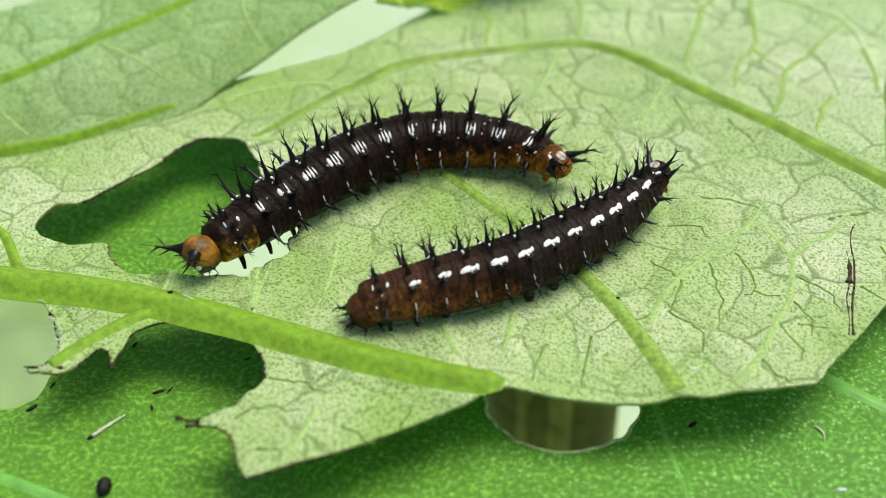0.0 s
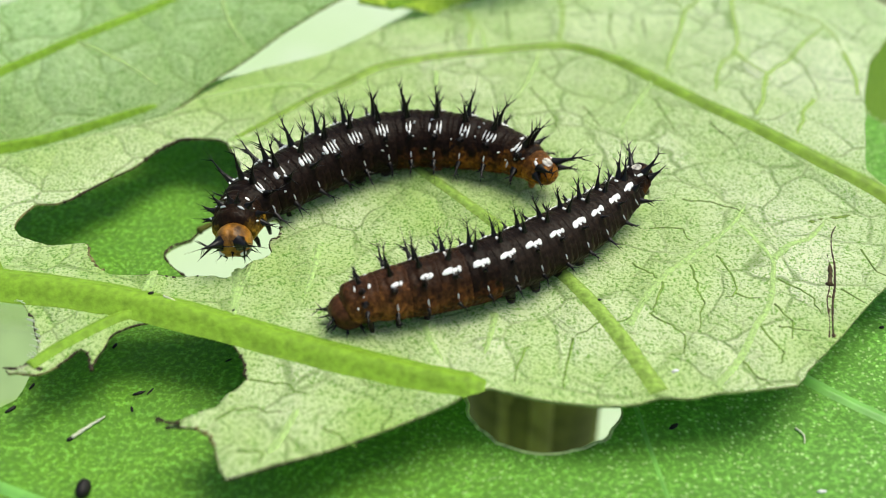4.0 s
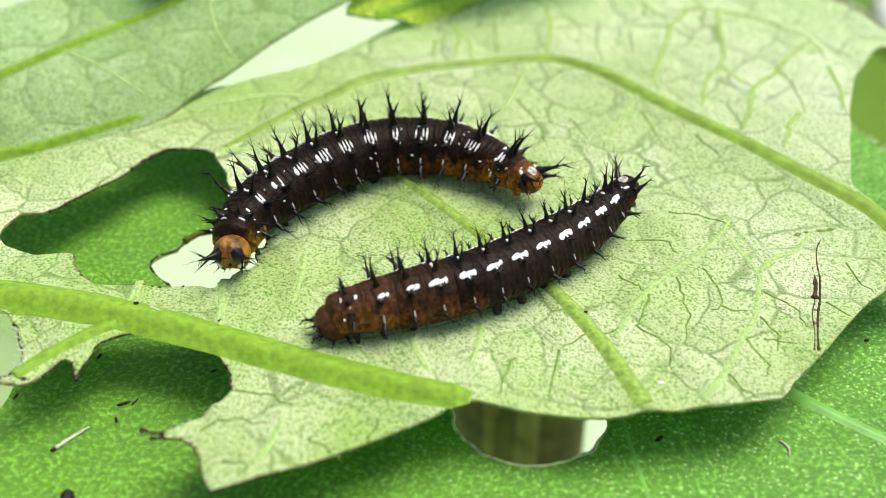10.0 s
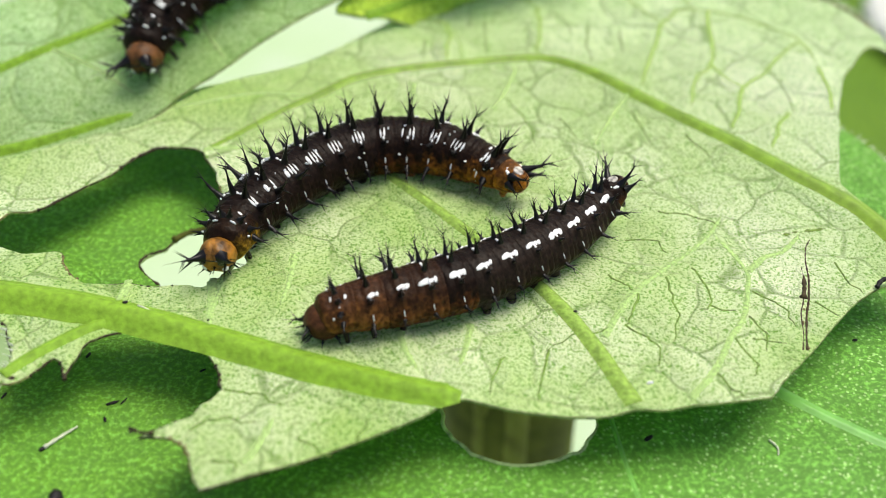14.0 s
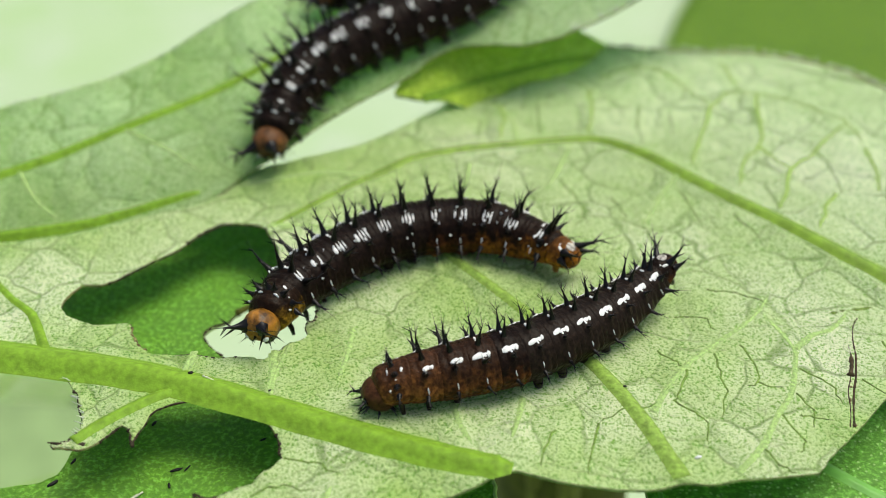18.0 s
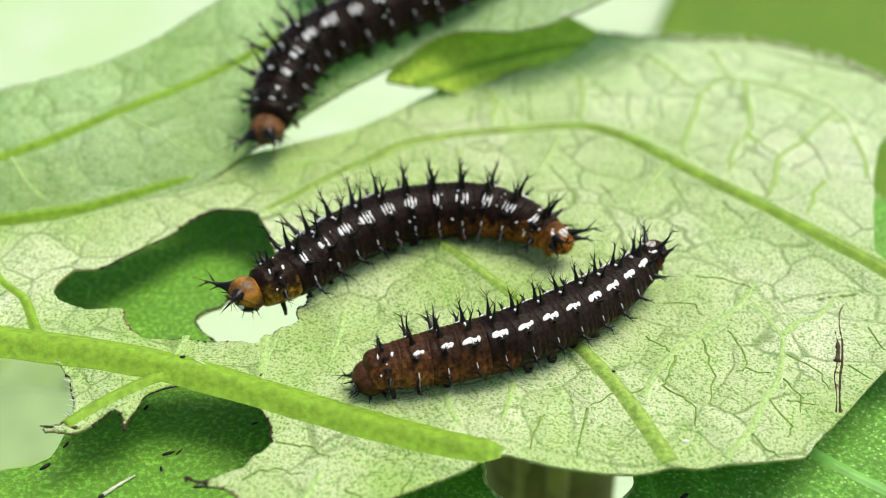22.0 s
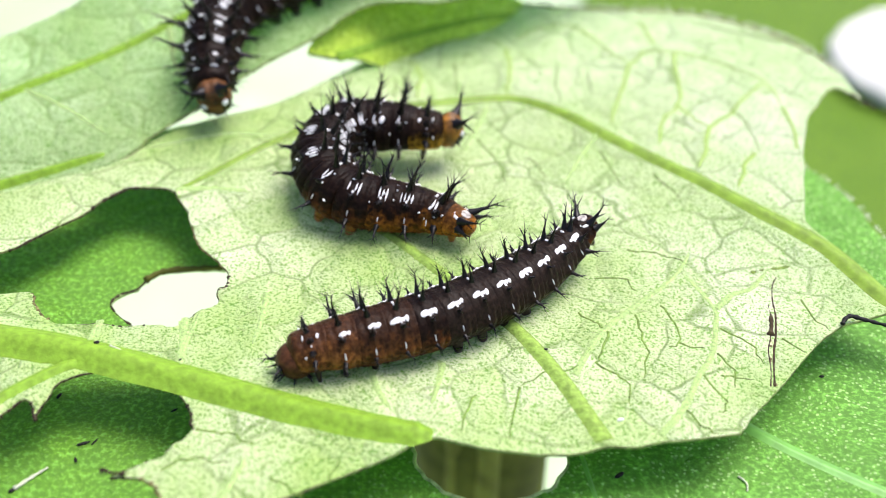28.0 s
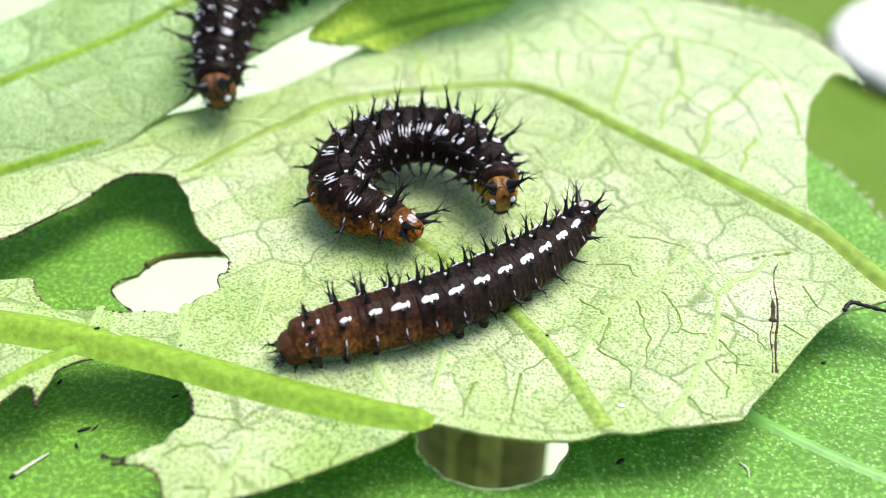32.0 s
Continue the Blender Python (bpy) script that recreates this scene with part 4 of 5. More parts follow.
        if k == 13:
            part("tail_plate", PLATE, seg, "mottled cream plate at the tail", at=pose(-0.3 * MM, 0, 0.84 * MM, 0, -22, 0))
            for x, ang, turn, big in ((0.35, 14, 30, 0.9), (0.5, -18, -40, 0.7), (0.1, 38, 70, 0.8), (0.05, -42, 100, 0.8), (0.65, 44, 10, 0.5), (0.6, -50, 150, 0.5)):
                spot = part("white_spot", BLOTCH, seg, at=on_skin(radius * 1.02, radians(ang), x, 0.02) @ pose(0, 0, 0, 0, 0, turn))
                spot.scale = (big * 0.8, big, 1)
        if k <= 3:
            for side in (-1, 1):
                part("leg", TRUE_LEG, seg, at=pose(0, side * 0.75 * MM, -radius * 0.72 * MM, side * 12, 0, 0))
        elif k in (6, 7, 8, 9, 13):
            kind = "orange" if skin in ("orange", "amber", "tawny") or (skin == "brown" and not blotched) else "dark"
            for side in (-1, 1):
                foot = part("proleg", PROLEG[kind], seg, at=pose((0.3 if k == 13 else 0) * MM, side * (0.45 if k == 13 else 0.9) * MM, -radius * 0.7 * MM, side * 10, 0, 0))
                foot.scale = (0.7, 0.7, 0.6) if k == 13 else (1, 1, 1)
    return thing, pieces


def bend(points, nod=20, roll=4):
    """Poses of the head and the segments along a line in millimetres that runs from the head to the tail."""
    line = spline(points, per=14)
    run = np.r_[0, np.cumsum(np.linalg.norm(np.diff(line, axis=0), axis=1))]
    total = run[-1]
    out = []
    up = None
    for k in reversed(range(14)):
        s = total * (0.02 + 0.955 * k / 13)
        here = np.array([np.interp(s, run, line[:, i]) for i in range(3)])
        a = np.array([np.interp(max(0, s - 0.9), run, line[:, i]) for i in range(3)])
        b = np.array([np.interp(min(total, s + 0.9), run, line[:, i]) for i in range(3)])
        ahead = Vector(a - b).normalized()
        up = Vector((0, 0, 1)) if up is None else up
        up = (up * 0.8 + Vector((0, 0, 0.2))) - ahead * ahead.dot(up * 0.8 + Vector((0, 0, 0.2)))
        up.normalize()
        side = up.cross(ahead)
        turn = Matrix((ahead, side, up)).transposed().to_4x4() @ pose(0, 0, 0, roll)
        if k == 0:
            turn = turn @ pose(0, 0, 0, 0, nod, 0)
        out.append(Matrix.Translation(Vector(here) * MM) @ turn)
    return out[::-1]


def rest(thing, pieces, points):
    """Lays a caterpillar along a line and leaves it there."""
    base = Vector(points[-1]) * MM
    thing.location = base
    lines = bend(points, 70, 9)
    lines[0] = lines[0] @ Matrix.Translation((0.05 * MM, 0, -0.75 * MM)) if pieces[0].data is HEAD_DULL else lines[0]
    for ob, m in zip(pieces, lines):
        ob.matrix_basis = inner(thing, m)


def inner(thing, m):
    return Matrix.Translation((m.translation - thing.location) / thing.scale[0]) @ m.to_3x3().to_4x4()


def crawl(thing, pieces, rows):
    """Keys every piece of a caterpillar through the lines of its body."""
    thing.location = Vector(rows[0][1][-1]) * MM
    bent = [(t, bend(points, 48 if t < 23 else 14)) for t, points in rows]
    for k, ob in enumerate(pieces):
        walk(ob, [(t, inner(thing, poses[k])) for t, poses in bent])


DARK = ["dark"] * 13
walker, walker_parts = caterpillar("spiny_caterpillar", "dark spiny caterpillar with orange head and rear curling on the leaf",
                                   ["collar"] + ["dark"] * 4 + ["dark", "dark", "brown", "brown", "tawny", "tawny", "amber", "orange"])
feeder, feeder_parts = caterpillar("spiny_caterpillar", "dark spiny caterpillar with white dashes and rusty front end",
                                   ["rust", "rust", "russet", "russet", "brown"] + ["dusky"] * 7 + ["brown"], size=1.02, strokes=5, tall=0.8, head_mesh=HEAD_DULL, blotched=True)
climber, climber_parts = caterpillar("spiny_caterpillar", "dark densely spined caterpillar with orange head crawling on the leaf behind", DARK[:-2] + ["brown", "brown"], size=1.3, head_mesh=HEAD_RUST)
hidden, hidden_parts = caterpillar("spiny_caterpillar", "dark caterpillar lying at the far edge of the leaf behind", DARK, size=1.3, head_mesh=HEAD_RUST)

# ---- undergrowth, stalk and small things ----
far_leaf("broad bright green leaf low in the undergrowth", 142, 205, 200, 240, 12, -92, FAR_GREEN)
far_leaf("dull green leaf under the gnawed margin", -80, 66, 70, 44, 25, -92, FAR_DULL)
far_leaf("long pale green leaf in the undergrowth", -70, 120, 110, 36, 60, -93, PALE_BACK)


def pebble(label, x, y, z, size, mat, seed, flat=0.6):
    r = random.Random(seed)
    me = ball_mesh("pebble", size, size * r.uniform(0.8, 1.1), size * flat, mat, 16, 10)
    for v in me.vertices:
        v.co *= 1 + 0.12 * noise.noise(v.co / (size * MM) * 1.3 + Vector((seed, 0, 0)))
    ob = new("pebble", me)
    ob.location = (x * MM, y * MM, z * MM)
    tagged(ob, label, "stone")


STONE = plain("pale_stone", (0.74, 0.73, 0.66), 0.9, 0.1, 120, 0.15, 0.0005)
pebble("smooth pale grey stone in the undergrowth", 136, 192, -87, 32, STONE, 1, 0.17)


def stalk():
    """The thick ribbed olive stem that shows through the round hole."""
    stem = tagged(new("stem"), "thick ribbed olive green stem below the leaves", "stem")
    stem.location = (9.0 * MM, 20.5 * MM, -95 * MM)

    def column(name, cx, cy, radius, mat, sides, label):
        v, f = [], []
        rings = 12
        for k in range(rings):
            h = k / (rings - 1)
            shrink = 1 - 0.14 * h
            for j in range(sides):
                a = 2 * math.pi * j / sides
                r = radius * (0.6 if k == rings - 1 else 1.0)
                v.append(((cx * shrink + r * math.cos(a)) * MM, (cy * shrink + r * math.sin(a)) * MM, 70 * h * MM))
        for k in range(rings - 1):
            for j in range(sides):
                i = (j + 1) % sides
                f.append((k * sides + j, k * sides + i, (k + 1) * sides + i, (k + 1) * sides + j))
        f.append(tuple(range((rings - 1) * sides, rings * sides)))
        part(name, mesh_of(name, v, f, mat), stem, label)

    column("stalk", 0, 0, 6.6, OLIVE, 32, "")
    for k in range(11):
        a = 2 * math.pi * (k + 0.3) / 11
        column("rib", 6.5 * math.cos(a), 6.5 * math.sin(a), 0.75 + 0.3 * (k % 3), OLIVE_RIB, 10, "paler rib of the stem")


stalk()


def crumb(name, label, category, x, y, z, length, thick, turn, mat, seed):
    """A small uneven grain lying on a leaf."""
    r = random.Random(seed)
    me = ball_mesh(name, length / 2, thick * 0.36, thick * 0.36, mat, 10, 7)
    for v in me.vertices:
        v.co *= 1 + 0.3 * noise.noise(v.co / (thick * MM) * 1.4 + Vector((seed * 3.1, 0, 0)))
    ob = new(name, me)
    ob.matrix_basis = pose(x * MM, y * MM, (z + thick * 0.25) * MM, 0, 0, turn)
    tagged(ob, label, category)


for k, (x, y, length, thick, turn) in enumerate([(-20.0, -7.6, 0.9, 0.3, 25), (-19.3, -7.4, 0.7, 0.16, 60), (-20.2, -9.0, 0.5, 0.25, 110), (14.8, -10.3, 0.75, 0.4, 35),
                                                  (-21.8, -15.7, 1.3, 1.25, 80), (-22.5, -3.2, 0.5, 0.3, 70), (-14.5, -4.7, 0.5, 0.2, 30), (-28.0, -9.1, 0.9, 0.35, 45),
                                                  (-23.6, -11.6, 0.5, 0.35, 40), (30.5, -1.5, 0.4, 0.3, 0), (-27.2, -7.0, 0.6, 0.25, 70)]):
    x, y = lowered(x, y)
    crumb("crumb", "tiny black crumb of droppings on the green leaf", "droppings", x, y, float(lower_height(x, y)), length, thick, turn, SOIL, k)
for k, (x, y, length, thick, turn) in enumerate([(-18.6, -5.3, 0.4, 0.28, 20), (10.0, -5.4, 0.28, 0.22, 0), (-13.2, -6.6, 0.25, 0.16, 50)]):
    crumb("crumb", "tiny dark crumb on the pale leaf", "droppings", x, y, float(main_height(x, y)) + (0.35 if k != 1 else 0.0), length, thick, turn, SOIL, k + 20)
crumb("flake", "tiny white flake on the pale leaf", "flake", 14.0, -11.3, float(main_height(14.0, -11.3)), 0.5, 0.3, 20, WHITE, 31)
crumb("flake", "tiny pale bluish flake on the green leaf", "flake", 22.3, -17.1, float(lower_height(22.3, -17.1)), 0.6, 0.3, 0, WHITE, 32)


def thread(name, label, category, points, thick, mat, parent=None, uneven=0.0):
    """A thin bent rod through the given points."""
    line = spline(points, per=6)
    v, f = [], []
    n, sides = len(line), 6
    for k in range(n):
        d = Vector(line[min(k + 1, n - 1)] - line[max(k - 1, 0)]).normalized()
        u = d.cross(Vector((0, 0, 1)))
        u = u.normalized() if u.length > 1e-4 else Vector((1, 0, 0))
        w = d.cross(u)
        r = thick / 2 * (1 - 0.6 * (k / (n - 1)) ** 2) * (1 + 0.25 * math.sin(k * 2.3) + uneven * math.sin(k * k * 1.9))
        for j in range(sides):
            a = 2 * math.pi * j / sides
            v.append(tuple((Vector(line[k]) + (u * math.cos(a) + w * math.sin(a)) * r) * MM))
    for k in range(n - 1):
        for j in range(sides):
            i = (j + 1) % sides
            f.append((k * sides + j, k * sides + i, (k + 1) * sides + i, (k + 1) * sides + j))
    f.append(tuple(reversed(range(sides))))
    f.append(tuple(range((n - 1) * sides, n * sides)))
    me = mesh_of(name, v, f, mat)
    if parent:
        return part(name, me, parent, label)
    return tagged(new(name, me), label, category)


lz = lambda x, y: float(lower_height(x, y)) + 0.12
mz = lambda x, y: float(main_height(x, y))
thread("straw", "short pale straw lying on the green leaf", "straw", [(x, y, lz(x, y)) for x, y in (lowered(-23.5, -11.5), lowered(-22.6, -10.5), lowered(-21.8, -9.7))], 0.26, STRAW)
thread("straw", "tiny pale fibre on the leaf's midrib", "straw", [(-17.8, -5.4, 0.75), (-17.2, -5.7, 0.75), (-16.6, -6.1, 0.7)], 0.16, STRAW)
thread("fibre", "thin curled pale fibre on the green leaf", "fibre", [(x, y, lz(x, y)) for x, y in (lowered(22.5, -10.6), lowered(22.9, -11.2), lowered(22.8, -11.9))], 0.14, STRAW)
thread("dry_margin", "dried black leaf margin", "", [(30.3, -2.6, 0.1), (30.9, -2.0, 0.3), (32, -2.3, 0.2), (33.4, -2.9, 0.2), (35.5, -3.4, 0.1)], 0.32, SOIL, eaten_leaf)
thread("dry_tip", "dried brown leaf tip", "", [(40.1, 27.9, 0.0), (40.7, 26.8, 0.1), (41.2, 26.0, 0.05), (41.7, 25.6, -0.1)], 0.28, DRY, eaten_leaf, 0.5)
thread("dry_tip", "dried brown curled tip", "", [(-15.2, -15.5, 0.05), (-15.9, -15.6, 0.2), (-16.5, -15.4, 0.35), (-16.4, -15.7, 0.25)], 0.26, DRY, eaten_leaf, 0.4)
thread("dry_tip", "dried dark leaf tip", "", [(-24.2, -11.2, 0.05), (-25.4, -11.25, 0.1), (-26.6, -11.1, 0.1)], 0.24, DRY, eaten_leaf, 0.4)
SPLIT = plain("split_tissue", (0.05, 0.035, 0.015), 0.7, 0.2, 2600, 0.5, 0.0001)
for mat, off, thick in ((SCAR, 0.0, 0.2), (SPLIT, 0.13, 0.17), (SPLIT, -0.15, 0.1)):
    thread("scar", "split brown scar in the leaf", "", [(x + off + 0.14 * math.sin(5 * y + 20 * off), y, mz(x, y) - (0.1 if off == 0 else 0.02))
           for x, y in ((24.3, -8.4), (24.5, -6.8), (24.9, -5.0), (25.2, -3.9), (25.5, -2.7), (25.8, -1.4), (26.1, 0.1), (26.6, 1.6), (26.9, 2.5))], thick, mat, eaten_leaf, 0.3)
thread("scar", "swollen knot of the brown scar", "", [(25.2, -3.6, mz(25.2, -3.6) - 0.05), (25.5, -2.6, mz(25.5, -2.6)), (25.75, -1.4, mz(25.75, -1.4) - 0.05)], 0.42, SPLIT, eaten_leaf, 0.4)
rims = [hole_margin[k:k + 17] for k in range(0, len(hole_margin) - 16, 16)] + [margin[k:k + 15] for k in range(26, 200, 14)]
for k, line in enumerate(rims):
    thread("gnawed_rim", "dark dried rim of a gnawed edge", "", [(x, y, mz(x, y) - 0.1) for x, y in line[::2]], 0.13 + 0.05 * (k % 3), DRY if k % 4 else SCAR, eaten_leaf, 0.5)
thread("curled_rim", "curled olive rim of the eaten green leaf", "", [(x, y, lz(x, y) - 0.1) for x, y in (lowered(*p) for p in ((-18.7, 9.2), (-17.5, 10.35), (-15.3, 10.8), (-12.9, 11.0), (-11.0, 10.9)))], 0.5, OLIVE, green_leaf, 0.15)
thread("gnawed_rim", "dark dried rim of a gnawed edge", "", [(x, y, lz(x, y) - 0.15) for x, y in (lowered(*p) for p in ((-18.9, 4.0), (-20.1, 5.2), (-20.8, 6.5), (-20.3, 7.5), (-19.1, 8.2), (-18.5, 9.6), (-17.5, 10.5)))], 0.17, DRY, green_leaf, 0.5)
for k in range(6):
    line = spline([(13.2, 44.5), (17.4, 43.8), (22.1, 43.8), (27.7, 43.5), (34.2, 40.2), (38.4, 35.8), (40.3, 32)], per=8)[k * 8:k * 8 + 9]
    thread("dry_margin", "thin brownish dried leaf margin", "", [(x, y, mz(x, y)) for x, y in line[::2]], 0.26, SCAR, eaten_leaf, 0.6)
thread("scar", "brown scar where the lobe joins the leaf", "", [(-23.4, 27.7, 0.15), (-22.8, 28.7, 0.15), (-21.8, 29.5, 0.15)], 0.5, SCAR, eaten_leaf, 0.4)
OLD_GREEN = plain("bruised_leaf", (0.14, 0.22, 0.03), 0.6, 0.3, 1200, 0.5, 0.0001)
thread("bruise", "olive bruise on the leaf", "", [(25.4, 2.9, mz(25.4, 2.9) - 0.12), (27.2, 3.5, mz(27.2, 3.5) - 0.12), (28.9, 4.1, mz(28.9, 4.1) - 0.12)], 0.45, OLD_GREEN, eaten_leaf)


def fringe(name, label, line, height, length, count, parent, seed, up=0.5):
    """Fine pale hairs along a leaf margin."""
    r = random.Random(seed)
    pts = spline(line, per=20)
    v, f = [], []
    for _ in range(count):
        k = r.randrange(1, len(pts) - 1)
        p = pts[k] + (pts[k + 1] - pts[k]) * r.random()
        d = pts[k + 1] - pts[k - 1]
        d = d / (np.linalg.norm(d) + 1e-9)
        out = np.array([d[1], -d[0]])
        s = r.uniform(0.5, 1.0) * length
        lean = r.uniform(-0.9, 0.1)
        z = float(height(p[0], p[1]))
        cone(v, f, (p[0] * MM, p[1] * MM, z * MM), ((p[0] + (out[0] + d[0] * lean) * s) * MM, (p[1] + (out[1] + d[1] * lean) * s) * MM, (z + s * r.uniform(0.1, up * 2)) * MM),
             0.05 * MM, 0.012 * MM, 3)
    ob = part(name, mesh_of(name, v, f, HAIR), parent, label)
    ob["kind"] = "stuff"


fringe("margin_hairs", "fine pale hairs along the leaf margin", [(12.9, 44.7), (17.4, 43.9), (22.1, 43.9), (27.7, 43.6), (34.2, 40.3), (38.4, 35.9), (40.2, 32)][::-1], main_height, 0.7, 200, eaten_leaf, 1)
fringe("margin_hairs", "fine pale hairs along the leaf margin", [(-27, -5), (-25.1, -8.2), (-24.8, -10.6)], main_height, 0.6, 16, eaten_leaf, 2)
fringe("margin_hairs", "fine pale hairs along the leaf margin", [(18.6, 42.6), (15.1, 39.3), (8.6, 35.4)], back_height, 0.9, 60, back_leaf, 3)
fringe("margin_hairs", "fine pale hairs along the leaf margin", [(-50, 22), (-41.2, 25.9), (-31.9, 29.5), (-22.7, 36.9), (-15.8, 41.6)], back_height, 0.9, 80, back_leaf, 4)
fringe("margin_hairs", "fine pale hairs along the leaf margin", [lowered(*p) for p in ((40.5, 14.8), (39.2, 21.2), (36.9, 25.6), (33, 29))], lower_height, 0.4, 60, green_leaf, 5)

rest(feeder, feeder_parts, [(-7.1, -7.6, 1.3), (-4.9, -6.9, 1.7), (-1.2, -5.8, 1.8), (2.4, -4.4, 1.8), (6.1, -2.2, 1.8), (9.7, 0.7, 1.8), (12.4, 3.4, 2.2), (13.8, 4.7, 3.2)])
rest(hidden, hidden_parts, [(-14.1, 36.8, 8.7), (-11.1, 38.2, 9.2), (-7.5, 39.3, 9.6), (-2.9, 41.1, 10.2), (2.4, 43.8, 11.1), (7.8, 46.8, 12.2)])


def motions():
    steps = []
    steps.append((0.0, [(-17.3, -3.0, 1.9), (-14.9, -0.4, 1.9), (-11.5, 3.6, 1.9), (-7.9, 7.2, 1.9), (-3.9, 9.6, 1.9), (0.6, 9.9, 1.9), (4.7, 8.8, 1.9), (7.3, 6.4, 1.9)]))
    steps.append((1.0, [(-16.7, -1.9, 1.9), (-14.9, 1.1, 1.9), (-11.7, 3.5, 1.9), (-8.1, 6.8, 1.9), (-4.1, 9.0, 1.9), (0.4, 9.4, 1.9), (4.4, 8.3, 1.9), (7.1, 5.8, 1.9)]))
    steps.append((2.0, [(-15.2, -1.7, 1.9), (-13.9, 1.6, 1.9), (-10.8, 4.7, 1.9), (-7.1, 7.7, 1.9), (-3.1, 9.8, 1.9), (1.4, 9.7, 1.9), (4.8, 8.3, 1.9), (7.1, 5.9, 1.9)]))
    steps.append((6.0, [(-13.4, -1.9, 1.9), (-13.2, 2.3, 1.9), (-10.4, 5.8, 1.9), (-6.7, 8.9, 1.9), (-2.6, 10.3, 1.9), (1.9, 9.9, 1.9), (5.5, 8.2, 1.9), (7.8, 5.8, 1.9)]))
    steps.append((9.0, [(-12.7, -2.0, 1.9), (-12.2, 2.2, 1.9), (-9.9, 6.0, 1.9), (-6.5, 9.1, 1.9), (-2.9, 10.7, 1.9), (1.6, 10.5, 1.9), (5.3, 8.5, 1.9), (7.5, 6.1, 1.9)]))
    steps.append((10.5, [(-13.2, -1.9, 1.9), (-12.4, 2.3, 1.9), (-9.8, 5.8, 1.9), (-6.5, 8.9, 1.9), (-2.8, 10.6, 1.9), (1.3, 10.4, 1.9), (4.9, 8.5, 1.9), (7.4, 6.3, 1.9)]))
    steps.append((12.0, [(-13.5, -2.2, 1.9), (-12.2, 1.6, 1.9), (-9.9, 5.5, 1.9), (-6.5, 8.6, 1.9), (-2.9, 10.5, 1.9), (1.2, 10.3, 1.9), (4.8, 8.7, 1.9), (7.5, 6.3, 1.9)]))
    steps.append((13.0, [(-13.3, -2.1, 1.9), (-12.0, 1.8, 1.9), (-9.7, 5.7, 1.9), (-6.7, 8.7, 1.9), (-3.1, 10.7, 1.9), (1.0, 10.5, 1.9), (4.6, 8.5, 1.9), (7.3, 6.2, 1.9)]))
    steps.append((15.5, [(-13.1, -2.6, 1.9), (-12.7, 1.9, 1.9), (-10.0, 5.5, 1.9), (-6.6, 9.0, 1.9), (-3.0, 10.5, 1.9), (0.7, 10.5, 1.9), (4.4, 8.7, 1.9), (7.1, 6.4, 1.9)]))
    steps.append((17.0, [(-14.5, -2.4, 1.9), (-13.3, 2.2, 1.9), (-10.5, 5.6, 1.9), (-7.1, 8.8, 1.9), (-3.4, 10.3, 1.9), (0.4, 10.4, 1.9), (4.1, 8.6, 1.9), (6.9, 6.3, 1.9)]))
    steps.append((19.0, [(-14.6, -1.8, 1.9), (-12.5, 2.6, 1.9), (-9.6, 6.5, 1.9), (-6.4, 9.1, 1.9), (-2.6, 10.3, 1.9), (1.3, 10.3, 1.9), (5.2, 8.9, 1.9), (7.6, 6.8, 1.9)]))
    steps.append((21.0, [(-15.1, -2.1, 1.9), (-12.5, 2.4, 1.9), (-9.5, 6.4, 1.9), (-6.3, 9.0, 1.9), (-2.5, 10.4, 1.9), (1.4, 10.5, 1.9), (5.2, 9.1, 1.9), (7.6, 7.0, 1.9)]))
    steps.append((22.0, [(-15.5, -0.0, 1.9), (-12.5, 2.3, 1.9), (-9.2, 6.4, 1.9), (-5.7, 9.4, 1.9), (-1.9, 10.6, 1.9), (1.6, 10.7, 1.9), (5.0, 9.0, 1.9), (7.4, 6.5, 1.9)]))
    steps.append((22.5, [(-15.0, 1.9, 1.9), (-12.5, 3.6, 1.9), (-9.1, 7.1, 1.9), (-5.6, 10.1, 1.9), (-1.7, 11.3, 1.9), (2.1, 11.0, 1.9), (5.5, 9.3, 1.9), (7.9, 6.5, 1.9)]))
    steps.append((23.0, [(-15.2, 3.2, 1.9), (-12.5, 5.3, 1.9), (-9.0, 8.2, 1.9), (-4.9, 10.5, 1.9), (-1.1, 11.3, 1.9), (2.8, 10.3, 1.9), (5.7, 8.2, 1.9), (8.0, 5.5, 1.9)]))
    steps.append((23.5, [(-14.1, 5.8, 4), (-11.8, 6.5, 3.5), (-9.4, 7.3, 3), (-6.2, 7.7, 2.5), (-2.9, 8.6, 1.9), (0.5, 8.3, 1.9), (3.8, 7.3, 1.9), (6.2, 5.9, 1.9), (7.4, 4.6, 1.9)]))
    steps.append((24.0, [(-11.2, 15.0, 1.8), (-11.9, 13.2, 2.9), (-12.0, 11.2, 4.2), (-11.2, 9.4, 4.9), (-9.6, 8.5, 4.3), (-7.4, 8.6, 3.0), (-4.9, 9.1, 2.4), (-1.6, 9.5, 1.9), (1.7, 9.4, 1.9), (5.0, 8.4, 1.9), (7.5, 6.7, 1.9)]))
    steps.append((25.0, [(-5.9, 14.0, 4.0), (-7.6, 13.6, 4.9), (-9.0, 11.8, 5.4), (-9.1, 9.8, 5.2), (-7.8, 8.6, 4.3), (-5.4, 8.7, 3.2), (-2.2, 8.8, 2.4), (1.1, 8.8, 1.9), (4.4, 7.8, 1.9), (6.9, 6.5, 1.9)]))
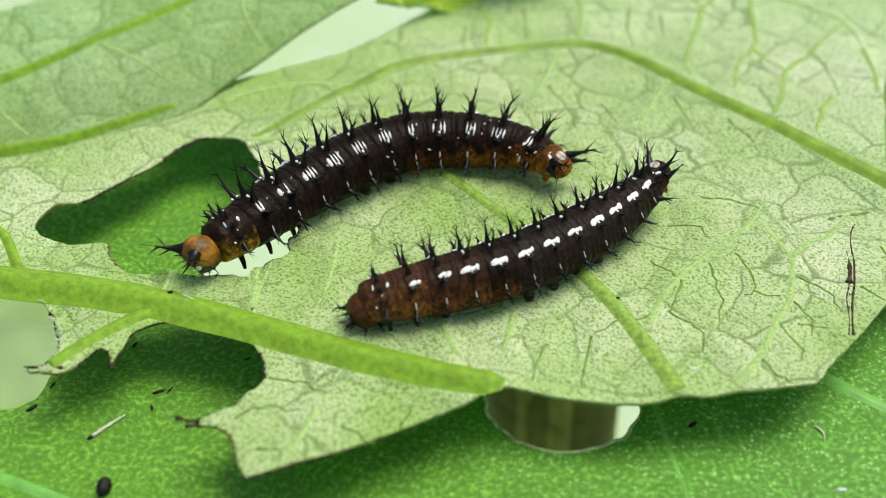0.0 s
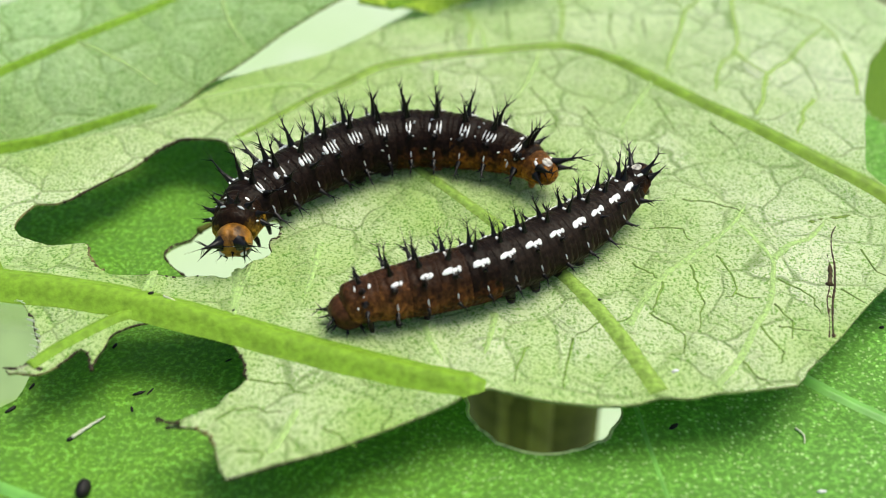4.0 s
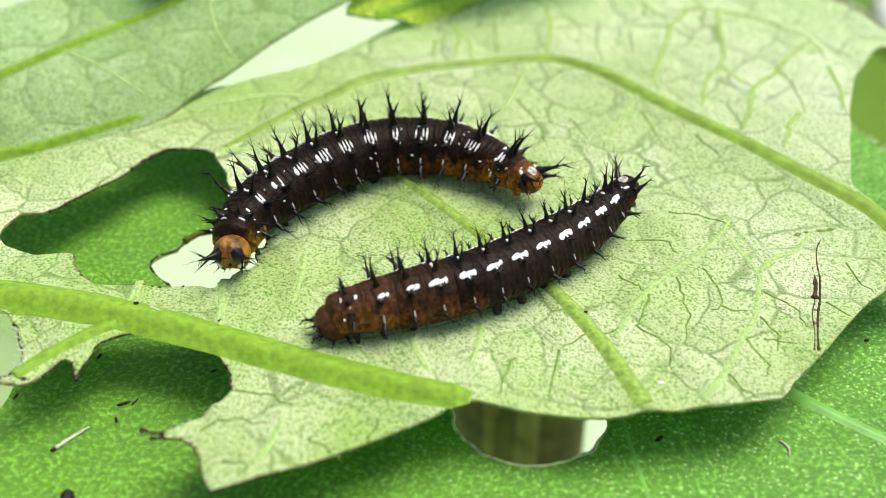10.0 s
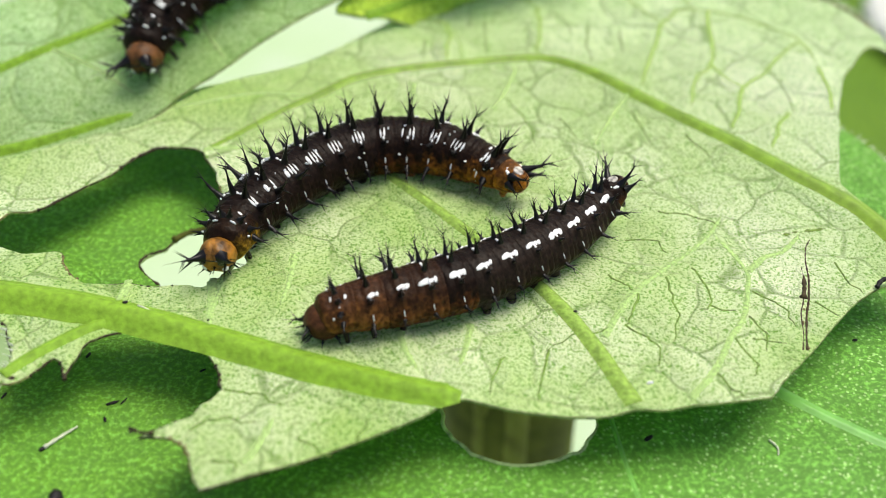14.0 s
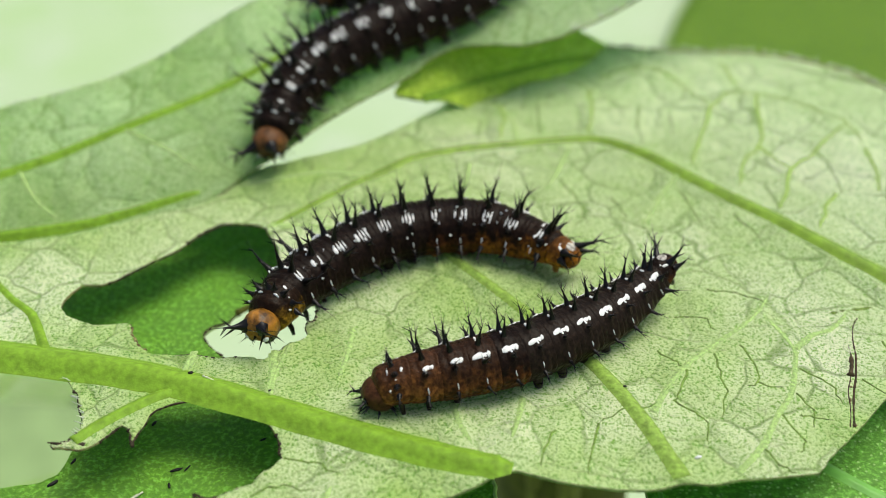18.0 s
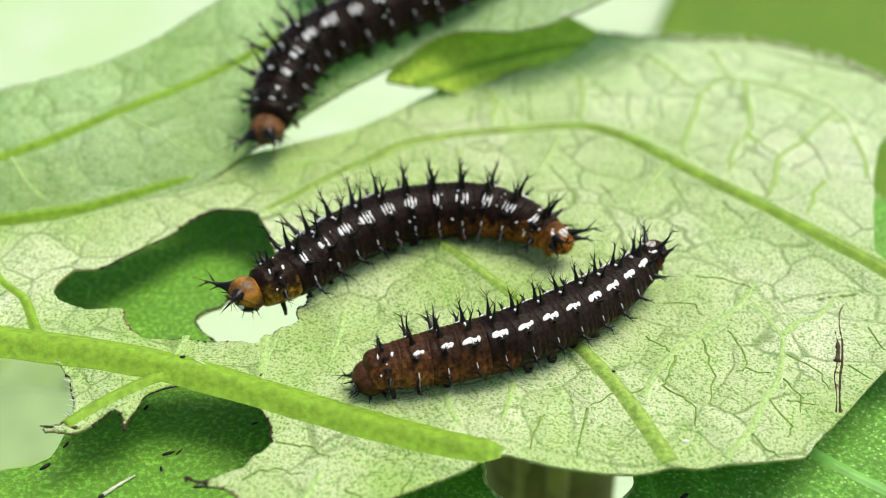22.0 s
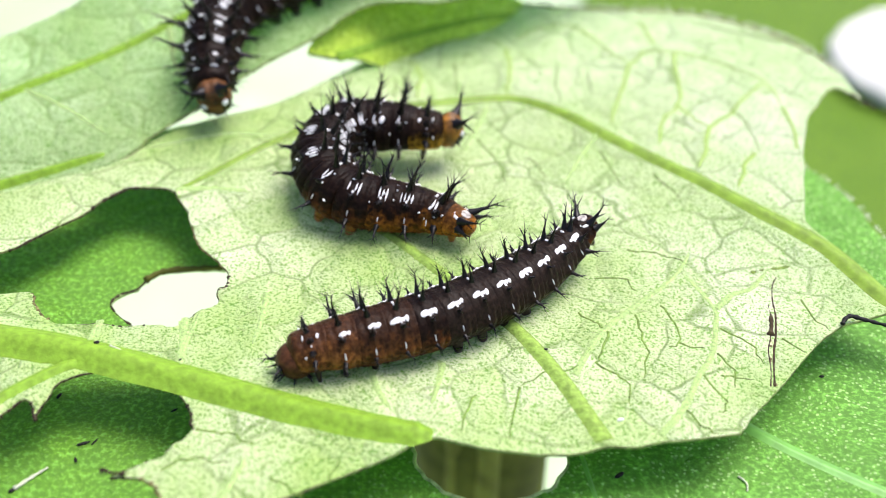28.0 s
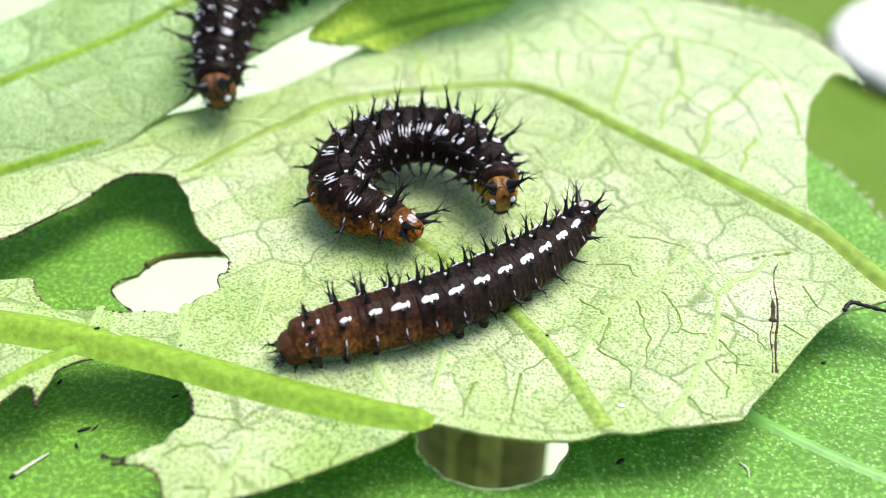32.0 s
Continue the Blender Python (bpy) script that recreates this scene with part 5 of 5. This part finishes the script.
    steps.append((25.5, [(-2.7, 12.3, 5.5), (-4.2, 13.0, 6), (-6.1, 12.9, 6), (-7.2, 11.4, 5.5), (-6.9, 9.3, 4.5), (-5.1, 8.5, 3.5), (-2.1, 8.8, 2.5), (1.1, 8.8, 1.9), (4.3, 7.6, 1.9), (6.9, 5.7, 1.9)]))
    steps.append((27.5, [(4.0, 17.1, 3.2), (1.5, 16.6, 3.5), (-1.0, 17.0, 3.5), (-3.6, 16.1, 3.5), (-5.2, 13.4, 3.2), (-4.9, 10.4, 2.7), (-2.6, 8.3, 2.2), (0.2, 7.7, 1.9), (3.1, 7.0, 1.9), (5.8, 5.4, 1.9)]))
    steps.append((28.5, [(5.8, 15.9, 3.2), (3.3, 16.3, 3.2), (0.7, 16.5, 3.3), (-2.4, 16.9, 3.3), (-4.5, 14.6, 3.2), (-4.8, 11.5, 2.7), (-3.5, 9.7, 2.2), (-0.6, 8.7, 1.9), (2.3, 8.0, 1.9), (5.3, 6.2, 1.9)]))
    steps.append((30.0, [(7.8, 13.2, 3.2), (5.5, 14.7, 3.2), (3.0, 16.1, 3.3), (-0.1, 16.1, 3.3), (-3.1, 14.2, 3.2), (-4.2, 11.1, 2.7), (-3.3, 8.6, 2.2), (-0.9, 7.7, 1.9), (2.0, 6.6, 1.9), (4.6, 5.0, 1.9)]))
    steps.append((31.0, [(8.6, 8.8, 3.2), (6.6, 13.8, 3.2), (3.9, 15.8, 3.3), (0.7, 15.6, 3.3), (-2.1, 13.3, 3.2), (-3.4, 10.8, 2.7), (-2.6, 8.3, 2.2), (-0.4, 6.7, 1.9), (1.6, 5.7, 1.9), (3.3, 4.4, 1.9)]))
    steps.append((32.0, [(7.7, 6.0, 3.0), (7.1, 9.3, 3.2), (5.1, 12.3, 3.3), (2.4, 13.6, 3.3), (-0.6, 12.8, 3.3), (-3.1, 10.6, 3.0), (-3.8, 7.6, 2.6), (-2.5, 5.9, 2.1), (-0.6, 5.2, 1.9), (1.6, 3.6, 1.9)]))
    crawl(walker, walker_parts, steps)
    steps = []
    steps.append((0.0, [(-15.8, 40.1, 9.9), (-13.4, 43.1, 10.9), (-10.0, 45.6, 11.8), (-5.9, 47.5, 12.4), (-1.2, 49.4, 13.1), (4.1, 51.4, 13.8), (9.5, 53.4, 14.5)]))
    steps.append((8.5, [(-15.8, 40.1, 9.9), (-13.4, 43.1, 10.9), (-10.0, 45.6, 11.8), (-5.9, 47.5, 12.4), (-1.2, 49.4, 13.1), (4.1, 51.4, 13.8), (9.5, 53.4, 14.5)]))
    steps.append((10.5, [(-23.8, 26.1, 5.0), (-21.4, 29.1, 6.0), (-18.0, 31.6, 6.9), (-13.9, 33.5, 7.5), (-9.2, 35.4, 8.2), (-3.9, 37.4, 8.9), (1.5, 39.4, 9.6)]))
    steps.append((12.0, [(-22.8, 23.0, 3.9), (-21.2, 26.5, 5.1), (-18.3, 29.4, 6.1), (-14.3, 31.9, 7.0), (-9.7, 33.8, 7.7), (-4.5, 35.8, 8.3), (0.8, 37.8, 9.1)]))
    steps.append((13.0, [(-24.7, 20.7, 3.1), (-22.9, 24.0, 4.2), (-20.1, 26.6, 5.1), (-16.2, 29.3, 6.1), (-11.7, 32.1, 7.1), (-6.6, 34.6, 7.9), (-1.4, 37.3, 8.9)]))
    steps.append((15.5, [(-16.5, 20.5, 3.0), (-17.7, 24.7, 4.5), (-17.6, 28.8, 5.9), (-15.5, 31.9, 7.0), (-11.4, 34.5, 7.9), (-6.2, 37.1, 8.8), (-0.8, 39.8, 9.8)]))
    steps.append((17.0, [(-17.0, 20.5, 3.0), (-16.6, 24.8, 4.5), (-14.6, 28.7, 5.9), (-11.0, 31.9, 7.0), (-6.7, 34.2, 7.8), (-2.3, 36.6, 8.6), (2.3, 39.7, 9.7)]))
    steps.append((19.0, [(-16.9, 19.8, 2.7), (-15.5, 25.1, 4.6), (-13.5, 29.1, 6.0), (-9.7, 32.1, 7.1), (-4.8, 34.8, 8.0), (0.3, 38.0, 9.1), (5.0, 41.6, 10.4)]))
    steps.append((22.0, [(-16.5, 19.9, 2.8), (-15.6, 25.1, 4.6), (-13.6, 29.2, 6.0), (-9.8, 31.8, 7.0), (-5.0, 34.8, 8.0), (0.0, 37.6, 9.0), (4.6, 41.2, 10.2)]))
    steps.append((24.0, [(-15.7, 20.1, 2.9), (-14.7, 23.5, 4.0), (-13.6, 26.9, 5.3), (-10.5, 30.0, 6.3), (-5.9, 33.1, 7.4), (-1.1, 35.7, 8.3), (3.8, 38.3, 9.2)]))
    steps.append((25.5, [(-15.2, 20.2, 2.9), (-14.4, 23.2, 4.0), (-14.0, 27.2, 5.4), (-11.5, 30.9, 6.6), (-7.0, 34.1, 7.8), (-2.3, 36.8, 8.7), (2.6, 39.5, 9.7)]))
    steps.append((28.0, [(-14.0, 20.8, 3.1), (-14.6, 24.7, 4.5), (-14.2, 28.8, 5.9), (-11.6, 31.9, 7.0), (-7.5, 34.5, 7.9), (-2.6, 37.2, 8.9), (2.3, 40.0, 9.8)]))
    steps.append((32.0, [(-13.7, 19.9, 2.8), (-13.9, 24.3, 4.4), (-13.3, 28.4, 5.8), (-10.7, 31.5, 6.9), (-6.5, 34.1, 7.8), (-1.7, 36.7, 8.7), (3.2, 39.5, 9.7)]))
    crawl(climber, climber_parts, steps)


motions()
